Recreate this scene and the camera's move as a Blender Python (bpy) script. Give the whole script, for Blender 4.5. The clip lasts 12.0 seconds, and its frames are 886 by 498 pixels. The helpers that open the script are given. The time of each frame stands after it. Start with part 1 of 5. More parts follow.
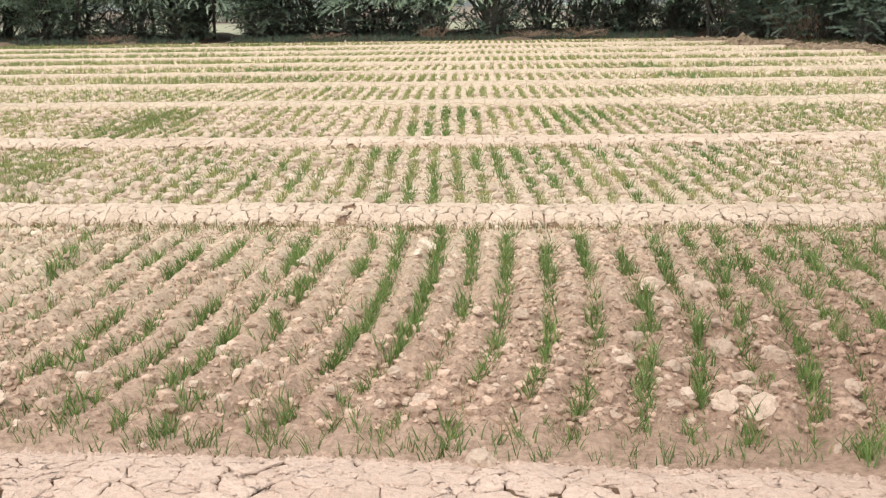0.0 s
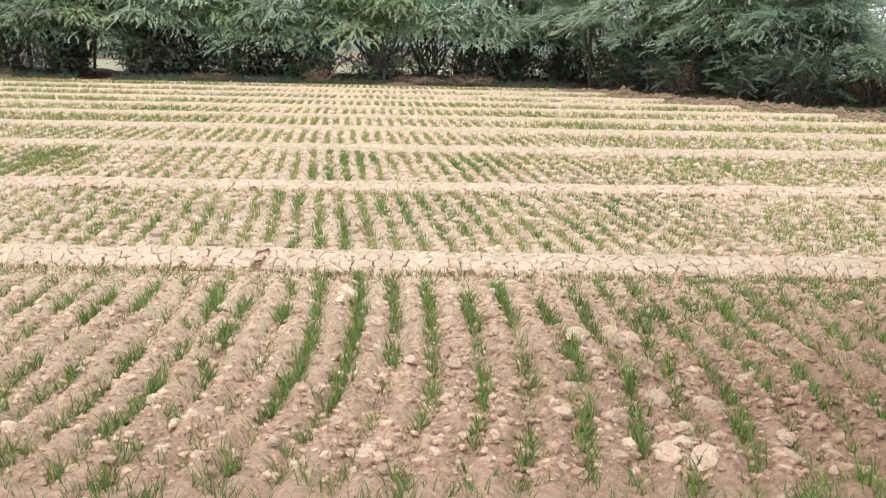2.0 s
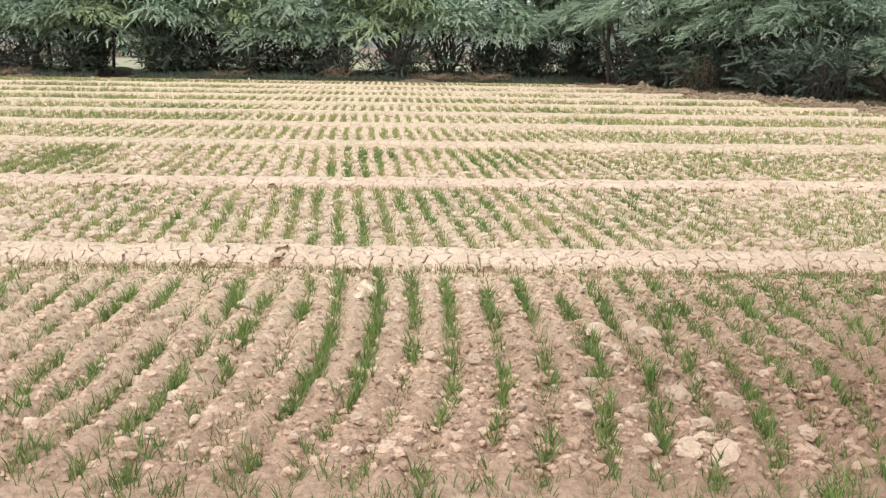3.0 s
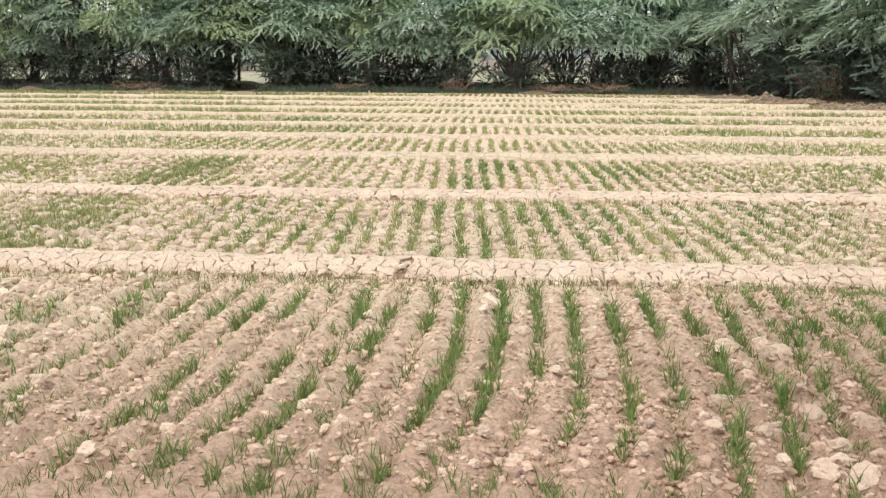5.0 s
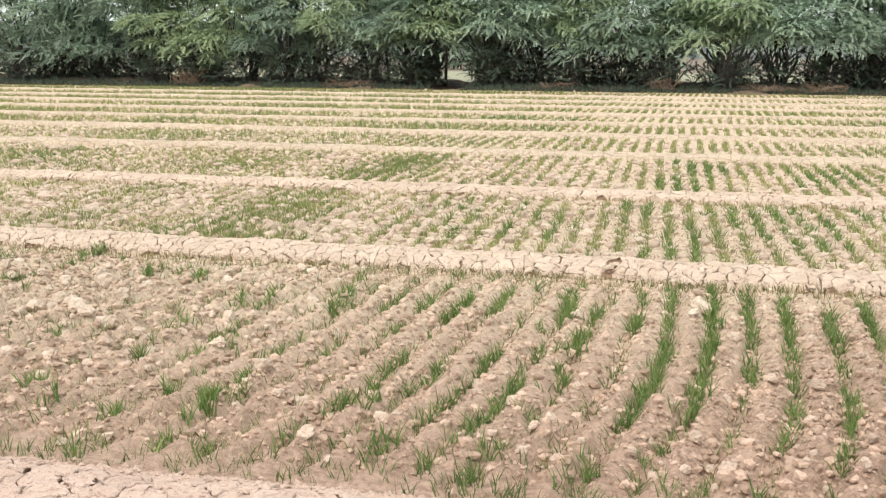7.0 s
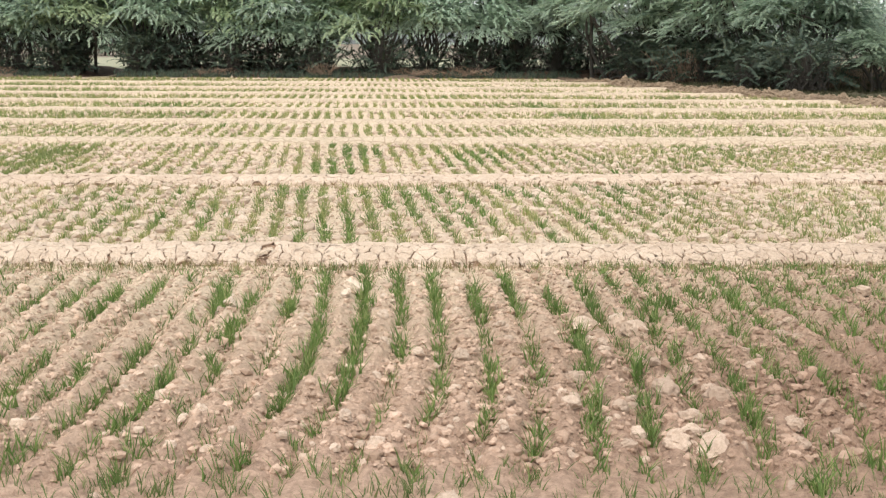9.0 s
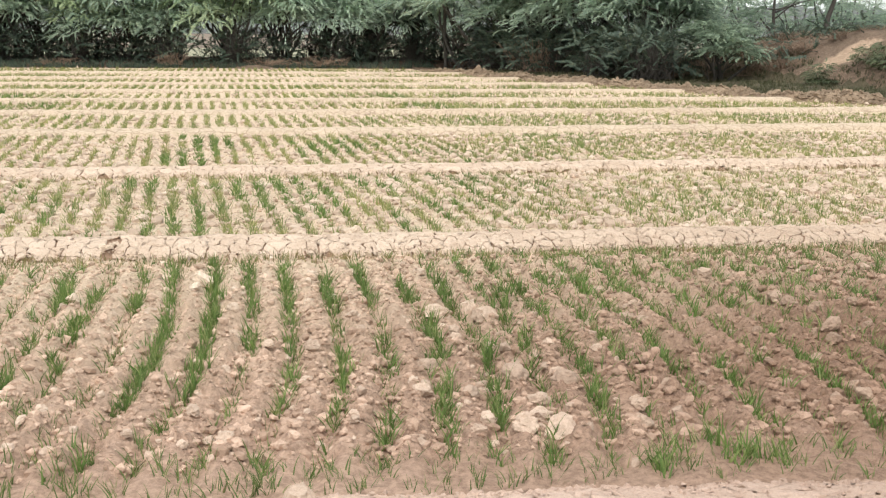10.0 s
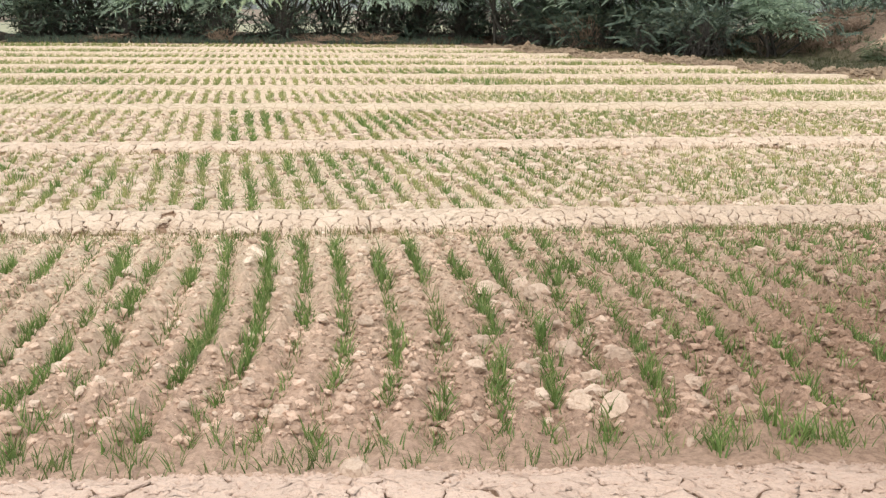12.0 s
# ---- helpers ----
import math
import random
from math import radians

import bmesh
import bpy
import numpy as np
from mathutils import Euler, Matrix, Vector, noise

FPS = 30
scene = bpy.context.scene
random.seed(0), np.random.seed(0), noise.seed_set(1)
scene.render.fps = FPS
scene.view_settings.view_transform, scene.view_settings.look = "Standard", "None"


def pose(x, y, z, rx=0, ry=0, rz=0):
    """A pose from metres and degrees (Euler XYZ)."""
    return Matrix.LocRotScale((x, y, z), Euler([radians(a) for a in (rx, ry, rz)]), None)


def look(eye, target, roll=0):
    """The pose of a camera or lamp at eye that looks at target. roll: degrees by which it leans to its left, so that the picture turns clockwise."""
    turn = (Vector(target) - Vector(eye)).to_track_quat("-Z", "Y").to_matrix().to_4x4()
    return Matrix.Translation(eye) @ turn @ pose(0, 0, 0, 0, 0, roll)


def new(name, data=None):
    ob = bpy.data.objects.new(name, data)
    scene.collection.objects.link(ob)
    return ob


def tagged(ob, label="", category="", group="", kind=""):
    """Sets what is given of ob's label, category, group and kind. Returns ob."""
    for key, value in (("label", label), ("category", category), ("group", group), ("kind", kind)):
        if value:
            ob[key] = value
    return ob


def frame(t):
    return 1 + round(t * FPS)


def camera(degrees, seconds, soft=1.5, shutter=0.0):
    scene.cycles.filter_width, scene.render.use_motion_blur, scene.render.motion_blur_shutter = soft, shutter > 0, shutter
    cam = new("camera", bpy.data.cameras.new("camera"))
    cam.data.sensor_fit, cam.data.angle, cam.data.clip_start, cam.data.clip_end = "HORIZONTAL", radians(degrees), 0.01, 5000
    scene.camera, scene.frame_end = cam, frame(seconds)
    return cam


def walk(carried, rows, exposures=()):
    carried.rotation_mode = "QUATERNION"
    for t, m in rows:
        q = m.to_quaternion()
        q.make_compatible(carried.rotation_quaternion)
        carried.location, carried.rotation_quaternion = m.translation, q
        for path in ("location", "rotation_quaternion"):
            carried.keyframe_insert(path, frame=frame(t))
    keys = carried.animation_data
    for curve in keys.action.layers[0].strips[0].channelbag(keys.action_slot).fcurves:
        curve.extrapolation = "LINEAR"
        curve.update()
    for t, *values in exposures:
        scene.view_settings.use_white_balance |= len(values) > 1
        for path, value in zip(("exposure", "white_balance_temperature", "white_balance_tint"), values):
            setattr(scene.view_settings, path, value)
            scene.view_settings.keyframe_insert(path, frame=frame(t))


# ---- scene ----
cam = camera(42.0, 12.0, soft=1.25)

PATH = [
    (0, (0.5669, 0.4289, 1.496), (0.4327, 2.3694, 1.0699), -0.89),
    (0.5, (0.5262, 0.4256, 1.5054), (0.4497, 2.3745, 1.0968), 0.28),
    (1, (0.418, 0.4259, 1.5202), (0.4631, 2.3942, 1.1489), -0.38),
    (1.5, (0.3214, 0.4335, 1.5206), (0.4042, 2.3938, 1.1523), 0.52),
    (2, (0.293, 0.4267, 1.5209), (0.373, 2.3928, 1.1672), 1.21),
    (2.5, (0.2837, 0.4222, 1.5182), (0.3403, 2.3915, 1.1613), 1.11),
    (2.7, (0.2906, 0.4315, 1.5167), (0.3445, 2.4015, 1.1503), 0.99),
    (4.3, (0.2592, 0.4215, 1.5262), (0.2065, 2.3986, 1.2182), 0.17),
    (4.5, (0.2541, 0.4181, 1.5307), (0.1652, 2.3861, 1.2154), 0.24),
    (5, (0.2389, 0.4252, 1.5234), (0.087, 2.3862, 1.1817), 0.27),
    (5.5, (0.2169, 0.4301, 1.5191), (-0.0608, 2.3744, 1.1467), 0.02),
    (6, (0.2046, 0.4134, 1.5248), (-0.1622, 2.3551, 1.166), 0.03),
    (6.5, (0.1776, 0.3996, 1.5238), (-0.3036, 2.3144, 1.176), 0.19),
    (6.7, (0.176, 0.3921, 1.5262), (-0.3449, 2.2973, 1.1826), 0.20),
    (8.3, (0.2567, 0.4282, 1.5076), (0.184, 2.3948, 1.1366), 0.12),
    (8.5, (0.2621, 0.4254, 1.5151), (0.2341, 2.3965, 1.1462), 0.02),
    (9, (0.2843, 0.4304, 1.5141), (0.358, 2.3952, 1.1474), 0.30),
    (9.5, (0.3057, 0.4309, 1.5107), (0.5114, 2.3839, 1.1383), 0.47),
    (10, (0.3296, 0.4358, 1.5078), (0.6444, 2.3694, 1.1272), 0.53),
    (10.5, (0.3218, 0.4287, 1.5143), (0.6427, 2.3708, 1.1402), 0.89),
    (11, (0.3198, 0.4345, 1.508), (0.6267, 2.3718, 1.1149), 0.60),
    (11.5, (0.3156, 0.4411, 1.5026), (0.6217, 2.3763, 1.0974), 0.62),
    (12, (0.2986, 0.4498, 1.5036), (0.5337, 2.3905, 1.082), 0.53),
]
walk(cam, [(t, look(eye, target, roll)) for t, eye, target, roll in PATH])

# ---- world, sun, exposure ----
SUN_UP, SUN_TURN = radians(57), radians(206)
world = bpy.data.worlds.new("hazy_sky")
scene.world = world
world.use_nodes = True
wt = world.node_tree
wt.nodes.clear()
sky = wt.nodes.new("ShaderNodeTexSky")
sky.sky_type, sky.sun_disc = "NISHITA", False
sky.sun_elevation, sky.sun_rotation = SUN_UP, SUN_TURN
sky.dust_density, sky.air_density, sky.ozone_density = 6.0, 1.0, 1.0
bg = wt.nodes.new("ShaderNodeBackground")
bg.inputs["Strength"].default_value = 0.135
haze = wt.nodes.new("ShaderNodeMix")
haze.data_type = "RGBA"
haze.inputs["Factor"].default_value = 0.75
haze.inputs["B"].default_value = (8.25, 8.6, 8.5, 1)
wout = wt.nodes.new("ShaderNodeOutputWorld")
wt.links.new(sky.outputs["Color"], haze.inputs["A"])
wt.links.new(haze.outputs["Result"], bg.inputs["Color"])
wt.links.new(bg.outputs["Background"], wout.inputs["Surface"])

sun = new("sun", bpy.data.lights.new("sun", "SUN"))
sun.data.energy, sun.data.angle, sun.data.color = 1.35, radians(12), (0.985, 0.965, 0.915)
# the sky's turn counts clockwise from north, as a compass does
sun_way = Vector((math.sin(SUN_TURN) * math.cos(SUN_UP), math.cos(SUN_TURN) * math.cos(SUN_UP), math.sin(SUN_UP)))
sun.matrix_world = look(sun_way * 60, (0, 0, 0))
scene.view_settings.exposure = 0.41


# ---- materials ----
class Nodes:
    """A small builder for one material's nodes."""

    def __init__(self, name, rough=0.9, spec=0.2):
        self.mat = bpy.data.materials.new(name)
        self.mat.use_nodes = True
        self.tree = self.mat.node_tree
        self.bsdf = self.tree.nodes["Principled BSDF"]
        self.bsdf.inputs["Roughness"].default_value = rough
        self.bsdf.inputs["Specular IOR Level"].default_value = spec
        self.pos = self.add("ShaderNodeNewGeometry")

    def add(self, kind, **sets):
        n = self.tree.nodes.new(kind)
        for k, v in sets.items():
            n.inputs[k].default_value = v
        return n

    def link(self, a, b):
        self.tree.links.new(a, b)

    def noise(self, scale, detail=4.0, rough=0.6, stretch=None):
        n = self.add("ShaderNodeTexNoise", Scale=scale, Detail=detail, Roughness=rough)
        source = self.pos.outputs["Position"]
        if stretch:
            m = self.add("ShaderNodeMapping", Scale=stretch)
            self.link(source, m.inputs["Vector"])
            source = m.outputs["Vector"]
        self.link(source, n.inputs["Vector"])
        return n.outputs["Fac"]

    def ramp(self, fac, *stops):
        n = self.add("ShaderNodeValToRGB")
        e = n.color_ramp.elements
        while len(e) < len(stops):
            e.new(0.5)
        for item, (at, col) in zip(e, stops):
            item.position, item.color = at, (*col, 1)
        self.link(fac, n.inputs["Fac"])
        return n.outputs["Color"]

    def mix(self, a, b, fac, blend="MIX"):
        n = self.add("ShaderNodeMix")
        n.data_type, n.blend_type = "RGBA", blend
        for value, socket in ((a, n.inputs["A"]), (b, n.inputs["B"]), (fac, n.inputs["Factor"])):
            if isinstance(value, bpy.types.NodeSocket):
                self.link(value, socket)
            elif isinstance(value, tuple):
                socket.default_value = (*value, 1)
            else:
                socket.default_value = value
        return n.outputs["Result"]

    def math(self, op, a, b):
        n = self.add("ShaderNodeMath")
        n.operation = op
        for value, socket in ((a, n.inputs[0]), (b, n.inputs[1])):
            if isinstance(value, bpy.types.NodeSocket):
                self.link(value, socket)
            else:
                socket.default_value = value
        return n.outputs[0]

    def bump(self, height, strength, distance):
        n = self.add("ShaderNodeBump", Strength=strength, Distance=distance)
        if self.bsdf.inputs["Normal"].is_linked:
            self.link(self.bsdf.inputs["Normal"].links[0].from_socket, n.inputs["Normal"])
        self.link(height, n.inputs["Height"])
        self.link(n.outputs["Normal"], self.bsdf.inputs["Normal"])

    def paint(self, col):
        self.link(col, self.bsdf.inputs["Base Color"])
        return self.mat


def dark_patch(n, col):
    """A round patch by the near bund where the colour is darker, with an uneven edge."""
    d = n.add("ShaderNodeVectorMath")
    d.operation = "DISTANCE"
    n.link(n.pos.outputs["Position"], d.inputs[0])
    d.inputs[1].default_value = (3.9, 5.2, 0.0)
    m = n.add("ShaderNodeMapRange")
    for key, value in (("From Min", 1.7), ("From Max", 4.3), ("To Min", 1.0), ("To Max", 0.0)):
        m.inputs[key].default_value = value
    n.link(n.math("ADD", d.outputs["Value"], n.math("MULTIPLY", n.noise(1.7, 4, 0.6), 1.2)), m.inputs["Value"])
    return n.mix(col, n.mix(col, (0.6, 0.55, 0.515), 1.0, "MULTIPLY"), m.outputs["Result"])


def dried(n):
    """How far the soil's colour turns paler: more with distance and towards the left."""
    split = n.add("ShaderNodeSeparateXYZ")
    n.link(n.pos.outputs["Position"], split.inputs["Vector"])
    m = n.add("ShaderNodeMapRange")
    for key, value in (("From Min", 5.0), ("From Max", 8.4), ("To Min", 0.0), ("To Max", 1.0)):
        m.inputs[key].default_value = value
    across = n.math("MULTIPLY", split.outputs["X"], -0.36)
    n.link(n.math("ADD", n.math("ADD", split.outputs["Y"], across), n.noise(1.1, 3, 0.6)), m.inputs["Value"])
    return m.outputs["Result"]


def soil_material():
    n = Nodes("silty_soil")
    big = n.ramp(n.noise(0.7, 5, 0.65), (0.35, (0.435, 0.292, 0.212)), (0.65, (0.565, 0.386, 0.287)))
    fine = n.ramp(n.noise(26, 6, 0.75), (0.37, (0.226, 0.145, 0.104)), (0.58, (0.65, 0.45, 0.337)))
    n.bump(n.noise(55, 6, 0.75), 0.9, 0.017)
    n.bump(n.noise(20, 5, 0.7), 0.75, 0.03)
    toned = dark_patch(n, n.mix(big, fine, 0.55))
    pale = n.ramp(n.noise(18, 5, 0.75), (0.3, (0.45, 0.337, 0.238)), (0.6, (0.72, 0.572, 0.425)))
    return n.paint(n.mix(toned, pale, dried(n)))


def clod_material(name, dark, light, patched=False):
    n = Nodes(name)
    info = n.add("ShaderNodeObjectInfo")
    rnd = n.math("FRACT", n.math("ADD", n.pos.outputs["Random Per Island"], info.outputs["Random"]), 0.0)
    base = n.ramp(rnd, (0.1, dark), (0.9, light))
    grain = n.ramp(n.noise(60, 5, 0.75), (0.3, (0.6, 0.56, 0.53)), (0.6, (1.0, 1.0, 1.0)))
    n.bump(n.noise(70, 5, 0.75), 0.6, 0.012)
    n.bump(n.noise(25, 3, 0.6), 0.45, 0.02)
    col = dark_patch(n, n.mix(base, grain, 0.7, "MULTIPLY")) if patched else n.mix(base, grain, 0.55, "MULTIPLY")
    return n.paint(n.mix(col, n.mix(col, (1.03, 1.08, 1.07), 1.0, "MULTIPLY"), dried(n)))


def mud_material(name, low, high, patched=False):
    n = Nodes(name)
    info = n.add("ShaderNodeObjectInfo")
    rnd = n.math("FRACT", n.math("ADD", n.pos.outputs["Random Per Island"], info.outputs["Random"]), 0.0)
    base = n.ramp(rnd, (0.0, low), (1.0, high))
    stain = n.ramp(n.noise(4.2, 6, 0.7), (0.3, (0.84, 0.8, 0.77)), (0.52, (1.0, 1.0, 1.0)))
    grain = n.ramp(n.noise(55, 6, 0.8), (0.34, (0.76, 0.73, 0.71)), (0.5, (1.0, 1.0, 1.0)))
    n.bump(n.noise(85, 5, 0.75), 0.6, 0.009)
    n.bump(n.noise(32, 4, 0.62), 0.9, 0.03)
    col = n.mix(n.mix(base, stain, 0.85, "MULTIPLY"), grain, 0.85, "MULTIPLY")
    return n.paint(dark_patch(n, col) if patched else col)


def far_mud_material():
    n = Nodes("dried_mud_cracked")
    base = n.ramp(n.noise(1.6, 5, 0.7), (0.3, (0.56, 0.447, 0.335)), (0.7, (0.69, 0.565, 0.428)))
    grain = n.ramp(n.noise(22, 5, 0.75), (0.32, (0.66, 0.62, 0.58)), (0.62, (1.0, 1.0, 1.0)))
    v = n.add("ShaderNodeTexVoronoi", Scale=6.0)
    v.feature = "DISTANCE_TO_EDGE"
    n.link(n.pos.outputs["Position"], v.inputs["Vector"])
    crack = n.ramp(v.outputs["Distance"], (0.0, (0.42, 0.36, 0.3)), (0.06, (1.0, 1.0, 1.0)))
    n.bump(n.noise(20, 5, 0.7), 0.8, 0.04)
    return n.paint(n.mix(n.mix(base, grain, 0.8, "MULTIPLY"), crack, 0.6, "MULTIPLY"))


def leaf_material(name, dark, light, tip, through_light=0.25):
    n = Nodes(name, 0.6, 0.25)
    info = n.add("ShaderNodeObjectInfo")
    rnd = n.math("FRACT", n.math("ADD", n.pos.outputs["Random Per Island"], info.outputs["Random"]), 0.0)
    col = n.ramp(rnd, (0.0, dark), (0.75, light), (1.0, tip))
    patch = n.ramp(n.noise(0.55, 3, 0.6), (0.35, (0.82, 0.84, 0.86)), (0.65, (1.12, 1.12, 1.08)))
    col = n.mix(col, patch, 0.7, "MULTIPLY")
    n.paint(col)
    glow = n.add("ShaderNodeBsdfTranslucent")
    n.link(col, glow.inputs["Color"])
    both = n.add("ShaderNodeMixShader")
    both.inputs["Fac"].default_value = through_light
    out = n.tree.nodes["Material Output"]
    n.link(n.bsdf.outputs["BSDF"], both.inputs[1])
    n.link(glow.outputs["BSDF"], both.inputs[2])
    n.link(both.outputs["Shader"], out.inputs["Surface"])
    return n.mat


def bark_material(name, dark, light):
    n = Nodes(name)
    col = n.ramp(n.noise(9, 5, 0.7, (1, 1, 0.25)), (0.3, dark), (0.7, light))
    n.bump(n.noise(22, 4, 0.7, (1, 1, 0.3)), 0.7, 0.02)
    return n.paint(col)


def plain_earth(name, a, b, scale):
    n = Nodes(name)
    col = n.ramp(n.noise(scale, 6, 0.7), (0.3, a), (0.7, b))
    n.bump(n.noise(scale * 6, 5, 0.7), 0.8, 0.05)
    return n.paint(col)


def bank_material():
    """Sandy earth, with brown litter lying over it in patches."""
    n = Nodes("bank_earth")
    sand = n.ramp(n.noise(7, 6, 0.75), (0.3, (0.34, 0.238, 0.168)), (0.65, (0.52, 0.378, 0.27)))
    litter = n.ramp(n.noise(11, 5, 0.7), (0.3, (0.11, 0.08, 0.058)), (0.7, (0.27, 0.19, 0.138)))
    # the bare slip of sand down the slope
    at = n.add("ShaderNodeMapping", Location=(-15.35 / 1.75, -28.4 / 0.75, 0.0), Scale=(1 / 1.75, 1 / 0.75, 0.0))
    n.link(n.pos.outputs["Position"], at.inputs["Vector"])
    far = n.add("ShaderNodeVectorMath")
    far.operation = "LENGTH"
    n.link(at.outputs["Vector"], far.inputs[0])
    cover = n.ramp(n.math("ADD", far.outputs["Value"], n.math("MULTIPLY", n.noise(2.4, 6, 0.75), 0.9)), (0.85, (0.0, 0.0, 0.0)), (1.55, (1.0, 1.0, 1.0)))
    n.bump(n.noise(12, 6, 0.75), 0.9, 0.08)
    return n.paint(n.mix(sand, litter, cover))


SOIL = soil_material()
CLOD = clod_material("dry_clod", (0.47, 0.345, 0.267), (0.62, 0.475, 0.38))
NEAR_CLOD = clod_material("pinkish_dry_clod", (0.55, 0.42, 0.33), (0.72, 0.563, 0.45), True)
CRUMB = clod_material("soil_crumb", (0.39, 0.27, 0.197), (0.68, 0.49, 0.378), True)
MUD = mud_material("dried_mud", (0.61, 0.474, 0.366), (0.7, 0.552, 0.433), True)
NEAR_MUD = mud_material("pinkish_dried_mud", (0.62, 0.458, 0.37), (0.7, 0.526, 0.43), True)
FAR_MUD = far_mud_material()
CRACK = plain_earth("crack_soil", (0.34, 0.22, 0.148), (0.46, 0.31, 0.215), 12)
WHEAT = leaf_material("wheat_blade", (0.1, 0.165, 0.044), (0.175, 0.256, 0.074), (0.34, 0.36, 0.155), 0.33)
WHEAT_THIN = leaf_material("wheat_blade_thin", (0.1, 0.15, 0.045), (0.175, 0.225, 0.076), (0.34, 0.32, 0.155), 0.3)
WHEAT_FAR = leaf_material("wheat_blade_far", (0.15, 0.2, 0.066), (0.25, 0.298, 0.11), (0.41, 0.4, 0.2), 0.4)
WHEAT_PALE = leaf_material("wheat_blade_pale", (0.21, 0.235, 0.08), (0.35, 0.35, 0.14), (0.52, 0.47, 0.25), 0.4)
STUBBLE = leaf_material("dry_stubble", (0.2, 0.17, 0.075), (0.34, 0.28, 0.13), (0.4, 0.36, 0.18), 0.3)
LEAF = leaf_material("mesquite_leaf", (0.36, 0.455, 0.36), (0.5, 0.61, 0.48), (0.58, 0.67, 0.5), 0.55)
LEAF_WARM = leaf_material("mesquite_leaf_young", (0.29, 0.37, 0.23), (0.44, 0.53, 0.33), (0.56, 0.61, 0.36), 0.5)
# shade of the taller trees, painted into the low bush's leaf colour
LEAF_BUSH_SHADED = leaf_material("shaded_bush_leaf", (0.16, 0.22, 0.16), (0.27, 0.345, 0.25), (0.39, 0.45, 0.3), 0.45)
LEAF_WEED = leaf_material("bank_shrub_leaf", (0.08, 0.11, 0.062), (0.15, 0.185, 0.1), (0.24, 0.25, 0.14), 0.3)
# darker leaf green with tree shade in the colour; also varies the hedge
LEAF_SHADE_VARIANT = leaf_material("leaf_shade_variant", (0.24, 0.32, 0.25), (0.37, 0.465, 0.36), (0.48, 0.555, 0.39), 0.55)
# leaf colour darkened for the deep shade beneath the crowns
LEAF_SHADED = leaf_material("shaded_scrub_leaf", (0.055, 0.078, 0.06), (0.095, 0.128, 0.095), (0.15, 0.168, 0.11))
BARK = bark_material("dark_bark", (0.05, 0.045, 0.04), (0.115, 0.103, 0.09))
DRY_TWIG = bark_material("dry_twig", (0.17, 0.115, 0.085), (0.33, 0.235, 0.17))
BANK_EARTH = bank_material()
DUG_EARTH = plain_earth("dug_earth", (0.15, 0.106, 0.072), (0.4, 0.3, 0.21), 3.5)
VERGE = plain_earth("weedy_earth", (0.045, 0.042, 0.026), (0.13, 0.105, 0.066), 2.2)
# litter-strewn earth, its colour darkened for the shade under the hedge
SHADE_EARTH = plain_earth("shaded_litter_earth", (0.05, 0.034, 0.025), (0.15, 0.09, 0.06), 2.8)
STRAW = plain_earth("straw_field", (0.25, 0.25, 0.165), (0.36, 0.345, 0.245), 0.6)
FALLOW = plain_earth("fallow_earth", (0.16, 0.125, 0.095), (0.27, 0.22, 0.17), 0.5)
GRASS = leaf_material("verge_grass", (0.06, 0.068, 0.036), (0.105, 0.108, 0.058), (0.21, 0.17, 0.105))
HAZE = plain_earth("hazy_woods", (0.2, 0.22, 0.22), (0.3, 0.32, 0.33), 0.12)

# ---- mesh helpers ----
rng = np.random.default_rng(7)


def lattice(ix, iy, seed):
    h = np.sin(ix * 127.1 + iy * 311.7 + seed * 74.7) * 43758.5453
    return h - np.floor(h)


def value_noise(x, y, seed=0):
    x, y = np.asarray(x, float), np.asarray(y, float)
    ix, iy = np.floor(x), np.floor(y)
    fx, fy = x - ix, y - iy
    fx, fy = fx * fx * (3 - 2 * fx), fy * fy * (3 - 2 * fy)
    a, b = lattice(ix, iy, seed), lattice(ix + 1, iy, seed)
    c, d = lattice(ix, iy + 1, seed), lattice(ix + 1, iy + 1, seed)
    return (a + (b - a) * fx) * (1 - fy) + (c + (d - c) * fx) * fy


def fbm(x, y, octaves=4, seed=0):
    total, amp, norm = 0.0, 1.0, 0.0
    for k in range(octaves):
        total = total + amp * value_noise(x * 2**k, y * 2**k, seed + k)
        norm += amp
        amp *= 0.55
    return total / norm - 0.5


def mesh_np(name, verts, faces, material, smooth=False):
    """A mesh from arrays of corners and of equal-sided faces."""
    verts, faces = np.asarray(verts, np.float32), np.asarray(faces, np.int32)
    me = bpy.data.meshes.new(name)
    me.vertices.add(len(verts))
    me.vertices.foreach_set("co", verts.ravel())
    m, k = faces.shape
    me.loops.add(m * k)
    me.loops.foreach_set("vertex_index", faces.ravel())
    me.polygons.add(m)
    me.polygons.foreach_set("loop_start", np.arange(0, m * k, k, dtype=np.int32))
    me.polygons.foreach_set("use_smooth", np.full(m, smooth, dtype=bool))
    me.update(calc_edges=True)
    me.validate()
    me.materials.append(material)
    return me


def join(pieces):
    """One pair of arrays from many (corners, faces)."""
    vs, fs, at = [], [], 0
    for v, f in pieces:
        vs.append(v)
        fs.append(f + at)
        at += len(v)
    return np.concatenate(vs), np.concatenate(fs)


